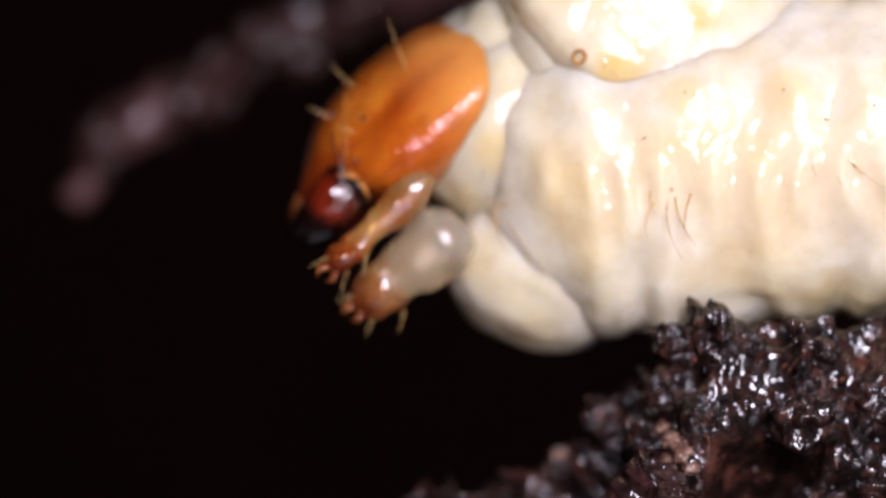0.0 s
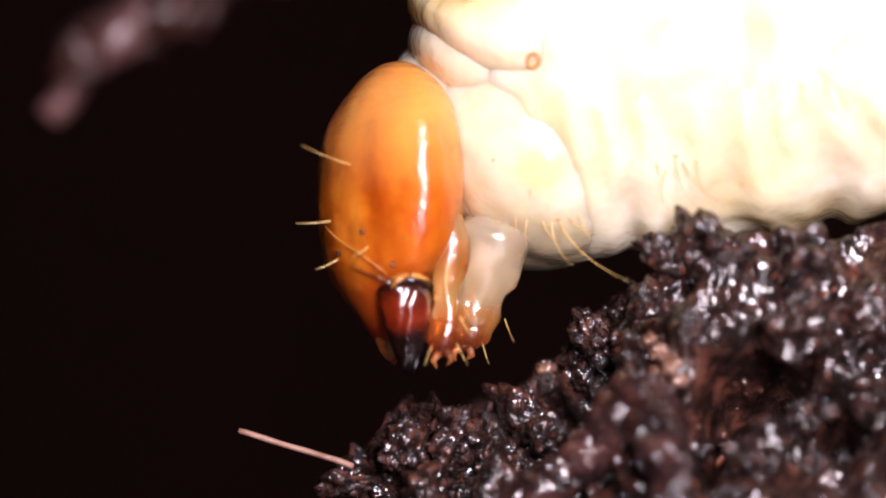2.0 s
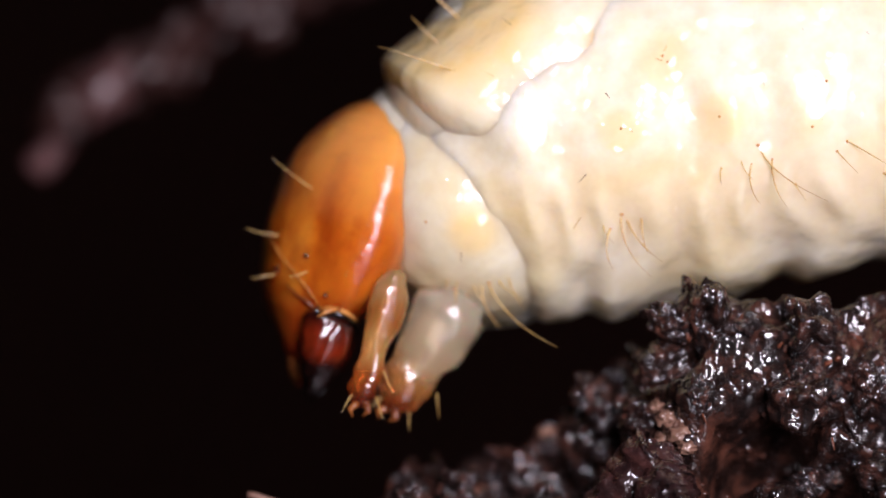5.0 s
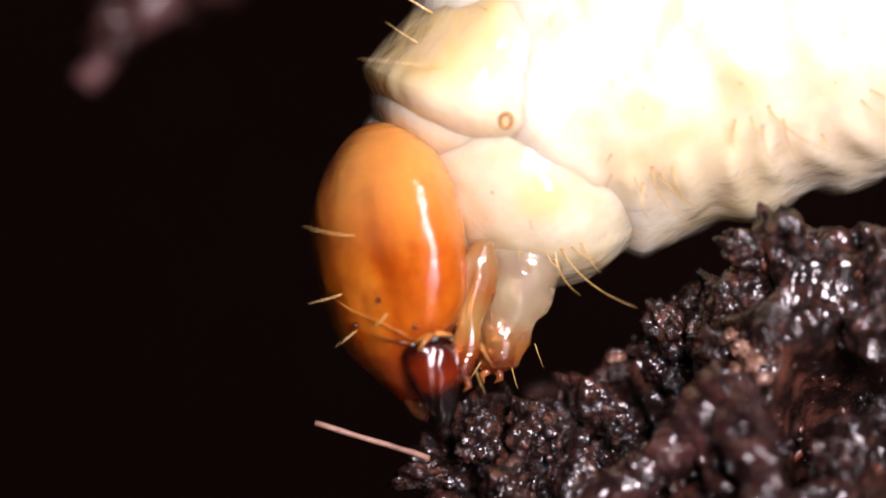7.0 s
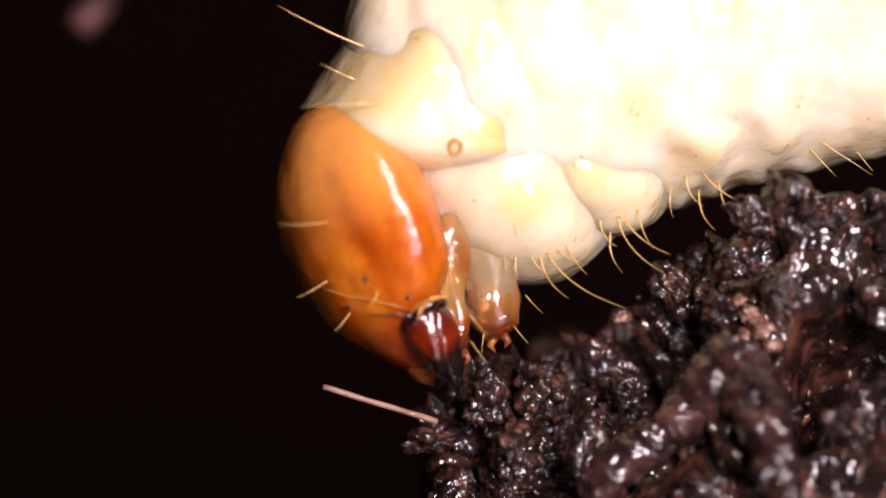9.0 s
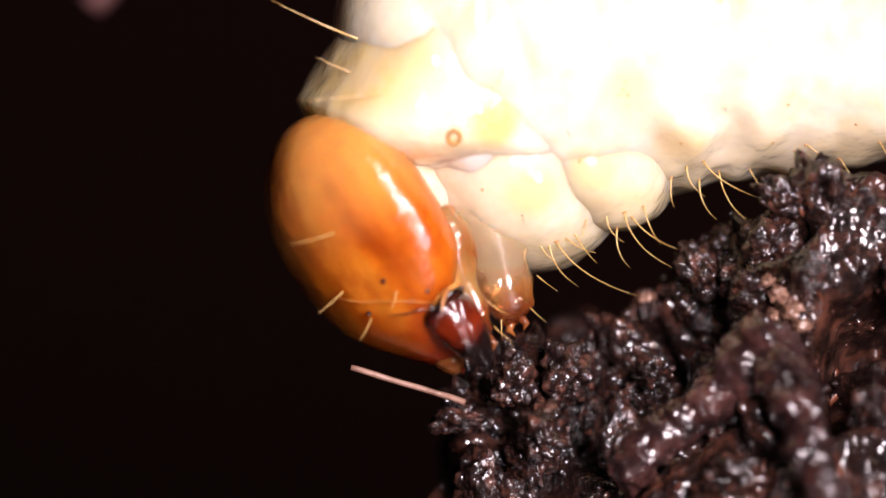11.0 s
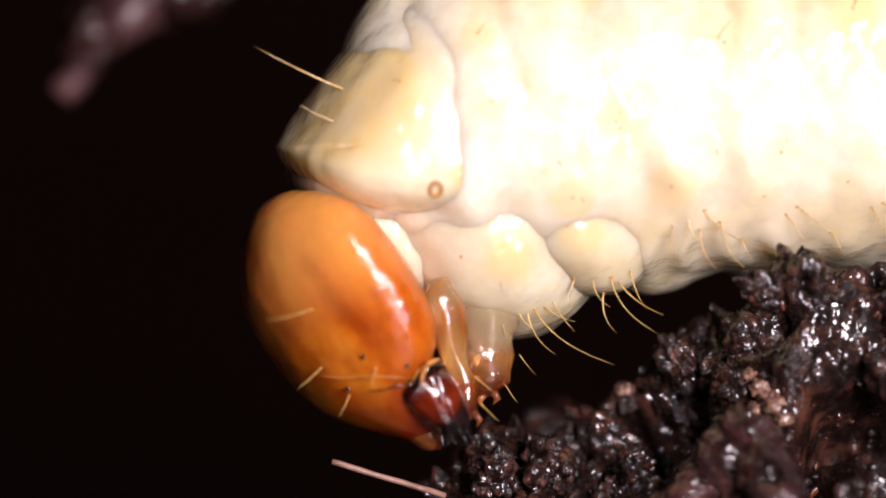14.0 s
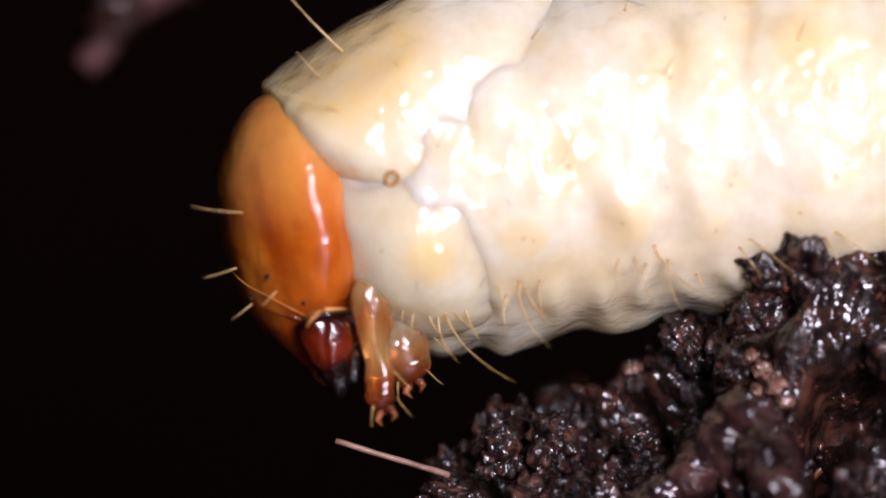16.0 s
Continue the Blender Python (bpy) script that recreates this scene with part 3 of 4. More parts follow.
for i in range(24):
    for k in range(8):
        a, b = 2 * math.pi * i / 24, 2 * math.pi * k / 8
        rr = 1 + 0.33 * math.cos(b)
        ring_v.append((0.105 * rr * math.cos(a), 0.04 * math.sin(b), 0.135 * rr * math.sin(a)))
        ring_f.append((i * 8 + k, i * 8 + (k + 1) % 8, (i + 1) % 24 * 8 + (k + 1) % 8, (i + 1) % 24 * 8 + k))
part("spiracle", mesh_of("spiracle", ring_v, ring_f, RING), prothorax, "orange-brown oval breathing hole rim", Matrix.Translation((p + n * 0.0) * S) @ n.to_track_quat("-Y", "Z").to_matrix().to_4x4())
hair_on(prothorax, -1.75, 1.10, -1, 0.3, 0.25, 0.75, (0, 0, 0.05), 0.018)
hair_on(prothorax, -2.0, 1.9, -1, 0.32, 0.15, 1.75, (0, 0, 0.08), 0.026)
hair_on(prothorax, -1.3, 0.72, -1, -0.1, 0.2, 1.5, (0, 0, -0.05), 0.016)
hair_on(prothorax, -0.6, 1.85, -1, 0.4, 0.1, 0.3, mat=DARK_HAIR, radius=0.01)
hair_on(prothorax, -0.5, 0.85, -1, 0.3, 0.1, 0.3, mat=HAIR, radius=0.01)
hair_on(prothorax, 0.45, 0.2, 1, 0.25, 0.2, 0.35, radius=0.012)

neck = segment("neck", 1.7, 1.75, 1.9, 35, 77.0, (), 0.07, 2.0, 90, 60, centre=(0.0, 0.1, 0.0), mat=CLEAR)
tagged(neck, "soft pinkish-white neck skin")
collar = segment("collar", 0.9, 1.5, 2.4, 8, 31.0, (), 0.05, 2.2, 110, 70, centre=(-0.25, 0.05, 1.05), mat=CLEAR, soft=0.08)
tagged(collar, "soft skin fold lapping over the head")

# ---- trunk: one long soft skin drawn into rings, with lobes along its lower side ----
TIMES = (0.0, 0.5, 1.0, 1.5, 2.0, 2.5, 3.0, 3.2, 5.3, 5.5, 6.0, 6.5, 7.0, 7.5, 8.0, 8.5, 9.0, 9.2, 11.3, 11.5, 12.0, 12.5, 13.0, 13.5, 14.0, 14.5, 15.0, 15.5, 16.0)
# height of the axis, its lift towards the tail and its lift at the chest, at those times
AXIS = (3.77, 3.82, 3.88, 3.95, 3.93, 3.92, 3.92, 3.94, 4.16, 4.19, 4.28, 4.35, 4.15, 3.82, 3.57, 3.53, 3.52, 3.51, 3.30, 3.30, 3.36, 3.42, 3.47, 3.50, 3.37, 3.24, 3.10, 2.70, 2.31)
TAIL_LIFT = (2.9, 3.2, 3.5, 3.9, 2.1, 0.4, -1.3, -0.6, 6.6, 7.2, 9.3, 11.4, 13.5, 13.6, 13.6, 14.8, 16.0, 15.2, 6.0, 5.2, 4.0, 2.9, 1.5, -0.1, 1.2, 2.5, 3.7, 5.6, 7.5)
CHEST_LIFT = (-3.0, -1.4, 1.4, 5.4, 8.2, 10.6, 12.2, 12.2, 4.9, 4.2, 5.8, 8.4, 11.0, 12.6, 13.8, 14.0, 14.2, 14.3, 14.9, 15.0, 15.0, 15.0, 14.7, 14.4, 14.1, 13.8, 13.4, 11.0, 5.8)


def body_skin(x, b):
    """The trunk at rest, straight along x; b turns from the near side (0) up; the bunch of bristles on the third ring lies at x = 0."""
    r = 3.1 + 0.16 * smooth(0, 4, x)
    if x < -2.6:
        r *= math.sqrt(max(0.0, 1 - abs((x + 2.6) / 3.9) ** 3.2))
    if x > 9:
        r *= math.sqrt(max(0.0, 1 - ((x - 9) / 5.0) ** 2))
    p = Vector((x, -3.1 * math.cos(b), 3.1 * math.sin(b)))
    wob = 0.75 * noise.noise(p * 0.45)
    ring = 0.5 + 0.5 * math.cos(2 * math.pi * (x + 0.73 + wob) / 1.72)
    half = 0.5 + 0.5 * math.cos(2 * math.pi * (x + 0.2 + wob) / 0.86)
    low = b if b < math.pi / 2 else b - 2 * math.pi
    d = (low + 0.62) / 0.30
    h = 0.20 * math.exp(-d * d) * (ring - 0.35)
    d = (low + 0.20) / 0.16
    h -= 0.05 * math.exp(-d * d)
    d = (low + 1.20) / 0.22
    h += 0.10 * math.exp(-d * d) * (half ** 1.5 - 0.2)
    under = smooth(-1.35, -1.75, low) * smooth(-3.6, -2.9, low)
    h += under * (0.20 * ring + 0.05 * half - 0.08)
    d = (low + 2.2) / 0.55
    h += 0.5 * math.exp(-d * d) * smooth(2.0, -3.5, x)
    over = smooth(-0.3, 0.3, low)
    h += over * (0.05 * ring - 0.07 * (1 - ring) ** 6)
    h += 0.10 * pillows(p, 0.62, 13.0) + 0.05 * pillows(p, 1.35, 6.1) + 0.035 * fbm(p, 0.75, 2, 4) + 0.006 * fbm(p, 3.2, 2, 8)
    return r, h


def trunk_mesh():
    n, xs = 220, [-6.499 + 0.06 * k for k in range(216)] + [6.6 + 0.37 * k for k in range(20)] + [13.99]
    verts, faces = [], []
    for x in xs:
        for k in range(n):
            b = 2 * math.pi * k / n
            r, h = body_skin(x, b)
            r += h * min(1.0, r)
            verts.append((x, -0.95 * r * math.cos(b), r * math.sin(b)))
    for i in range(len(xs) - 1):
        for k in range(n):
            l = (k + 1) % n
            faces.append((i * n + k, (i + 1) * n + k, (i + 1) * n + l, i * n + l))
    return verts, faces


tv, tf = trunk_mesh()
trunk = part("trunk", mesh_of("trunk", tv, tf, SKIN), grub, "fat cream-white ringed body")
SKINS[trunk.name] = BVHTree.FromPolygons([Vector(q) for q in tv], tf)


def body_pose(i, spot):
    """Where the trunk stands at the i-th time; spot is the bristle bunch of its third ring."""
    x, z = spot.translation.x / S, AXIS[i]
    roll = math.degrees(math.asin(max(-0.98, min(0.98, (spot.translation.z / S - z) / 3.15)))) + 47
    return mm(x, 2.3, z, 0, -(0.7 * TAIL_LIFT[i] + 0.3 * CHEST_LIFT[i])) @ pose(0, 0, 0, -roll)


# yellow pads of fat, each with a hair or two, and scattered short dark hairs
for x, z, r, hairs in ((-1.63, -0.7, 0.62, 2), (0.34, 0.63, 0.68, 2), (2.74, 0.9, 0.6, 1), (-3.78, -0.17, 0.42, 1), (-3.9, 1.1, 0.4, 1), (-1.9, 1.6, 0.35, 1), (1.24, -1.5, 0.42, 1),
                       (-0.73, -1.9, 0.6, 1), (4.4, -0.5, 0.6, 2), (3.1, -1.6, 0.5, 1), (-2.5, -1.95, 0.5, 1), (0.9, -2.2, 0.4, 1), (2.4, -2.1, 0.4, 1), (5.2, 0.9, 0.6, 1), (-0.2, 1.9, 0.4, 1), (1.9, 2.0, 0.45, 1)):
    wart_or_shade(trunk, x, z, r * 1.1, much=0.42 + 0.16 * math.sin(7 * x + 3 * z))
    for k in range(hairs):
        hair_on(trunk, x + 0.08 * k, z + 0.05 - 0.12 * k, 0.5 - 0.9 * k + 0.2 * math.sin(9 * x), 0.75 - 0.5 * k, 0.3, 0.36 + 0.1 * math.sin(5 * x), radius=0.012)
# warm shade of the belly's underside, painted as a wide faint amber band
wart_or_shade(trunk, 0.5, -2.75, 9.0, 0.9, 2.0, 0.35)
for x, z, dx, dz, ln in ((-2.74, -1.2, 0.5, -0.8, 0.2), (-2.35, -1.9, 0.4, -0.9, 0.12), (-3.2, -2.4, -0.7, -0.6, 0.25), (1.5, 1.5, 0.4, 0.7, 0.12), (0.9, -0.4, 0.2, -0.8, 0.1), (-0.6, 0.9, 0.4, -0.7, 0.13), (-2.2, 0.6, -0.3, -0.8, 0.14),
                         (2.0, -0.6, 0.5, -0.6, 0.14), (3.3, 0.1, -0.4, -0.8, 0.16), (2.3, 2.2, 0.6, -0.5, 0.12), (4.0, 1.6, 0.4, -0.8, 0.14), (0.1, -1.3, 0.3, -0.7, 0.1)):
    hair_on(trunk, x, z, dx, dz, 0.2, ln, mat=DARK_HAIR, radius=0.012)
for x, z, dx, dz, ln in ((1.5, -2.35, 0.75, -0.55, 0.95), (1.3, -2.45, 0.5, -0.8, 0.6), (3.0, -2.45, 0.75, -0.5, 0.9), (2.8, -2.5, 0.4, -0.9, 0.55), (0.5, -2.75, 0.3, -0.9, 0.4), (2.1, -2.8, 0.5, -0.8, 0.4), (4.6, -2.4, 0.7, -0.5, 0.8)):
    hair_on(trunk, x, z, dx, dz, 0.25, ln, (0.1, 0, -0.12), 0.014)

# the soft lobes low on the first two chest rings
lobes = []
for k, (rx, ry, rz, lean) in enumerate(((2.3, 2.3, 2.1, 35), (1.75, 1.9, 1.25, 25))):
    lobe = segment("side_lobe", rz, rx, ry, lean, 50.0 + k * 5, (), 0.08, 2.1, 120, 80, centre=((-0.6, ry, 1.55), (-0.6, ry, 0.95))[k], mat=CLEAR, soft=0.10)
    wart_or_shade(lobe, -0.45 - 0.1 * k, 0.85 - 0.1 * k, 0.6, much=0.7)
    # amber shade tone painted across the lobe's lower side
    wart_or_shade(lobe, -0.5, -0.5, 2.4, 0.9, 2.5, 0.35)
    lobes.append(lobe)
belly = segment("belly_lobe", 1.5, 2.0, 1.6, 0, 61.0, (), 0.08, 2.1, 110, 70, centre=(-5.1, 1.45, -1.45), soft=0.10)
hair_on(lobes[0], -1.3, 0.9, 0.7, 0.4, 0.2, 0.3, radius=0.01)
hair_on(lobes[0], -0.6, 0.5, 0.2, -0.8, 0.2, 0.22, mat=DARK_HAIR, radius=0.01)
hair_on(lobes[1], -0.8, 0.9, 0.1, 0.9, 0.2, 0.3, radius=0.011)

# bunches of golden bristles low on the chest rings
tufts = []
for k, hairs in enumerate((
        ((-0.3, 0.05, 0.45, -0.85, 0.6), (0.0, 0.0, 0.8, -0.55, 1.5), (-0.12, -0.04, 0.5, -0.85, 1.0), (-0.55, -0.05, 0.15, -1.0, 0.6), (0.1, 0.12, 0.9, -0.3, 0.7), (-0.75, 0.1, 0.3, -0.9, 0.55), (0.3, 0.2, 0.8, -0.6, 0.9)),
        ((-0.3, 0.03, 0.15, -1.0, 0.75), (0.0, 0.0, 0.55, -0.8, 1.3), (-0.12, -0.3, 0.2, -1.0, 0.9), (-0.45, 0.3, -0.1, -1.0, 0.4), (0.15, -0.1, 0.9, -0.45, 1.0), (0.35, 0.1, 0.6, -0.8, 0.9), (-0.65, -0.05, 0.1, -0.9, 0.6)),
        ((0.0, 0.0, 0.85, -0.5, 1.3), (-0.28, -0.1, 0.35, -0.9, 0.7), (-0.05, -0.35, 0.3, -0.95, 0.9), (0.3, -0.2, 0.5, -0.85, 1.1), (-0.55, -0.3, 0.2, -0.9, 0.7)))):
    v, f = blob((0.05, 0.02, 0.03), 0.2, 1.6, 8.0 + k, 16, 10)
    tuft = part("bristle_tuft", mesh_of("bristle_tuft", v, f, RING), grub, "bunch of golden bristles")
    for j, (x, z, dx, dz, ln) in enumerate(hairs):
        bristle((x, 0.06, z), (dx - 0.35, -0.2, dz - 0.25), ln, (0.55 - 0.09 * j, -0.05, 0.22), 0.018, tuft)
        v, f = blob((0.024, 0.024, 0.024), 0.1, 2, x + k, 8, 6)
        part("socket", mesh_of("socket", v, f, RING), tuft, "", mm(x, 0.05, z))
    tufts.append(tuft)

# ---- head: its own axis stands upright here, mouth down, brow towards -x ----
HEAD_Z = (-3.12, -2.9, -2.55, -2.0, -1.6, -1.1, -0.4, 0.3, 0.9, 1.6, 2.25)
HEAD_LEFT = (-0.12, -0.26, -0.52, -0.97, -1.25, -1.40, -1.48, -1.50, -1.42, -1.15, -0.85)
HEAD_RIGHT = (0.10, 0.14, 0.20, 0.34, 0.74, 1.08, 1.20, 1.22, 1.18, 1.06, 0.80)


def eased(z, table):
    return sum(float(np.interp(z + d, HEAD_Z, table)) for d in (-0.24, -0.12, 0, 0.12, 0.24)) / 5


def head_skin(lon, lat):
    z = (2.3 if lat > 0 else 3.12) * math.sin(lat)
    end = math.sqrt(max(0.0, 1 - abs(math.sin(lat)) ** (5 if lat > 0 else 9)))
    left, right = eased(z, HEAD_LEFT), eased(z, HEAD_RIGHT)
    w, mid = 0.5 * (right - left) * end, 0.5 * (right + left)
    deep = min(1.0, w / 1.32) ** 0.8 * 1.72
    x = w * math.copysign(abs(math.cos(lon)) ** 0.9, math.cos(lon))
    y = deep * math.copysign(abs(math.sin(lon)) ** 0.9, math.sin(lon)) - 0.45 * x
    x += mid
    p = Vector((x, y, z))
    # a broad flat run along the cheek behind a soft keel
    keel = math.exp(-((x - 0.62 + 0.10 * z) / 0.42) ** 2) * smooth(-1.9, -1.2, z) * smooth(1.8, 0.9, z) if y < 0 else 0
    h = 0.018 * fbm(p, 1.3, 3, 4) + 0.010 * keel
    return (x * (1 + h), y * (1 + h) - 0.014 * keel, z * (1 + h * 0.3))


def head_at(x, z):
    p = HEADV[((HEADV[:, 0] - x) ** 2 + (HEADV[:, 2] - z) ** 2) < 0.12 ** 2]
    if len(p) == 0:
        return -0.2
    return p[:, 1].min()


hv, hf = shell(140, 110, head_skin)
HEADV = np.array(hv)
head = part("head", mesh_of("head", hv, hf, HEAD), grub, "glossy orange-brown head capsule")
for x, z, r in ((-0.55, -0.84, 0.042), (0.0, -1.42, 0.04), (-1.0, -1.2, 0.045)):
    v, f = blob((r, r * 0.7, r), 0.05, 2, x)
    part("eye", mesh_of("eye", v, f, EYE), head, "tiny black eye spot", Matrix.Translation((x * S, (head_at(x, z) - 0.002) * S, z * S)))


# mandibles: long three-cornered plates that narrow to a blunt black tip
def jaw_skin(lon, lat):
    z0, k = math.sin(lat), abs(math.cos(lat)) ** 0.35
    u = 0.5 - 0.5 * z0
    left, right = -0.46 + 0.40 * u, 0.44 - 0.02 * u - 0.24 * u * u
    w = 0.5 * (right - left) * k
    x = 0.5 * (left + right) + w * math.cos(lon)
    y, z = (0.42 - 0.18 * u) * k * math.sin(lon), 0.72 * z0
    groove = math.exp(-((x - 0.12 * z) / 0.05) ** 2) if y < 0 else 0
    h = 0.05 * fbm((x, y, z), 2.5, 3, 1) + 0.04 * groove
    return (x + 0.4 * h, y + h, z + 0.04 * math.sin(4 * lon) * u)


for side in (-1, 1):
    v, f = shell(52, 44, jaw_skin)
    part("mandible", mesh_of("mandible", v, f, JAW), head, "dark red-brown jaw", mm(0.16, head_at(0.0, -2.0) + 0.10 if side < 0 else 0.9, -2.46, -8 * side, 0, 0) @ Matrix.Diagonal((1.3, 1.15, 1.06, 1)))
v, f = blob((0.26, 0.55, 0.34), 0.1, 1.4, 9)
part("lip", mesh_of("lip", v, f, CLAW), head, "brown lip plate", mm(-0.12, 0.1, -2.75, 0, -30, 0))
# ridge over the jaw, its black line, the pale joint skin and the short feeler
ringp = [(x, head_at(x, z) - 0.02, z) for x, z in ((-0.06, -1.72), (0.02, -1.66), (0.14, -1.62), (0.28, -1.60), (0.45, -1.62), (0.60, -1.66), (0.72, -1.74))]
part("jaw_hinge", mesh_of("jaw_hinge", *tube(ringp, [0.012, 0.03, 0.04, 0.05, 0.045, 0.03, 0.012], 10), SEAM), head, "pale ridge over the jaw")
ringp = [(x, y - 0.01, z - 0.09) for x, y, z in ringp]
part("jaw_line", mesh_of("jaw_line", *tube(ringp, [0.02, 0.04, 0.03, 0.045, 0.035, 0.045, 0.02], 10), JAW), head, "black line over the jaw")
ringp = [(x, head_at(x, z) - 0.005, z) for x, z in ((-0.06, -1.68), (-0.14, -1.9), (-0.16, -2.1), (-0.1, -2.35))]
part("jaw_line", mesh_of("jaw_line", *tube(ringp, [0.03, 0.05, 0.045, 0.015], 10), JAW), head, "black line before the jaw")
ringp = [(x, head_at(x, z) + 0.01, z) for x, z in ((-0.75, -1.42), (-0.5, -1.56), (-0.3, -1.62), (-0.1, -1.72))]
part("brow_line", mesh_of("brow_line", *tube(ringp, [0.008, 0.022, 0.026, 0.02], 8), CLAW), head, "dark red line before the jaw")
fy = head_at(0.3, -1.55)
part("feeler", mesh_of("feeler", *tube([(0.30, fy + 0.05, -1.60), (0.24, fy - 0.08, -1.62), (0.10, fy - 0.16, -1.72), (-0.02, fy - 0.18, -1.84)], [0.06, 0.05, 0.035, 0.014], 10), SEAM), head)
seam = [(x, head_at(x, z) - 0.004, z) for x, z in ((-1.30, -0.66), (-1.15, -0.82), (-1.0, -0.96), (-0.83, -1.07), (-0.66, -1.18), (-0.48, -1.31), (-0.3, -1.44), (-0.03, -1.66))]
part("cheek_seam", mesh_of("cheek_seam", *tube(seam, [0.006] + [0.013] * 6 + [0.008], 6), SEAM), head)
for x, z, dx, dz, out, ln in ((-0.78, 0.35, -1, 0.25, 0.3, 0.95), (-1.15, -0.62, -1, -0.2, 0.2, 0.65), (-0.45, -1.12, -0.6, -0.5, 0.3, 0.42),  (-1.0, -1.3, -0.8, -0.5, 0.2, 0.5), (0.25, -1.0, 0.1, 0.5, 0.5, 0.2)):
    y = head_at(x, z)
    bristle((x, y + 0.03, z), (dx * (1 - out), -out, dz * (1 - out)), ln, (0, 0, 0.1), 0.015, head)


# ---- mouth feeler and front legs: soft jointed cones with brown claws ----
def limb(name, half, r0, r1, mat, label, seed):
    n = 26

    def place(lon, lat):
        s = 0.5 - lat / math.pi
        z = (half + (0.7 if lat > 0 else 0.0)) * math.sin(lat)
        joint = 1 + 0.07 * math.cos(s * 19) - 0.05 * math.cos(s * 38)
        r = (r0 * (1 - s) + r1 * s) * joint * min(1.0, 1.6 * math.cos(lat)) ** 0.8
        x, y = r * math.cos(lon), 0.85 * r * math.sin(lon)
        return (x + 0.09 * fbm((x, y, z), 2.2, 3, seed) - 0.1 * half * s * s, y, z)
    v, f = shell(40, n, place)
    ob = part(name, mesh_of(name, v, f, mat), grub, label)
    for a, ln in ((-0.4, 0.32), (0.25, 0.26)):
        part("claw", mesh_of("claw", *tube([(0.02 + a * 0.2, -0.05, -half * 0.86), (0.02 + a * 0.5, -0.1, -half * 0.86 - ln * 0.6), (a * 0.25, -0.08, -half * 0.86 - ln)], [r1 * 0.42, r1 * 0.28, 0.012], 10), CLAW), ob, "red-brown claw")
    for x, z, dx in ((r0 * 0.7, -half * 0.2, 0.5), (r1 * 1.1, -half * 0.7, 0.4), (-r1, -half * 0.75, -0.3)):
        bristle((x, -0.1, z), (dx, -0.3, -0.8), 0.45, (0.1, 0, 0.0), 0.014, ob)
    return ob


maxilla = limb("mouth_feeler", 0.95, 0.34, 0.2, AMBER, "translucent amber mouth feeler", 2)
foreleg = limb("front_leg", 0.95, 0.8, 0.24, LEG, "clear soft front leg with brown claw", 6)


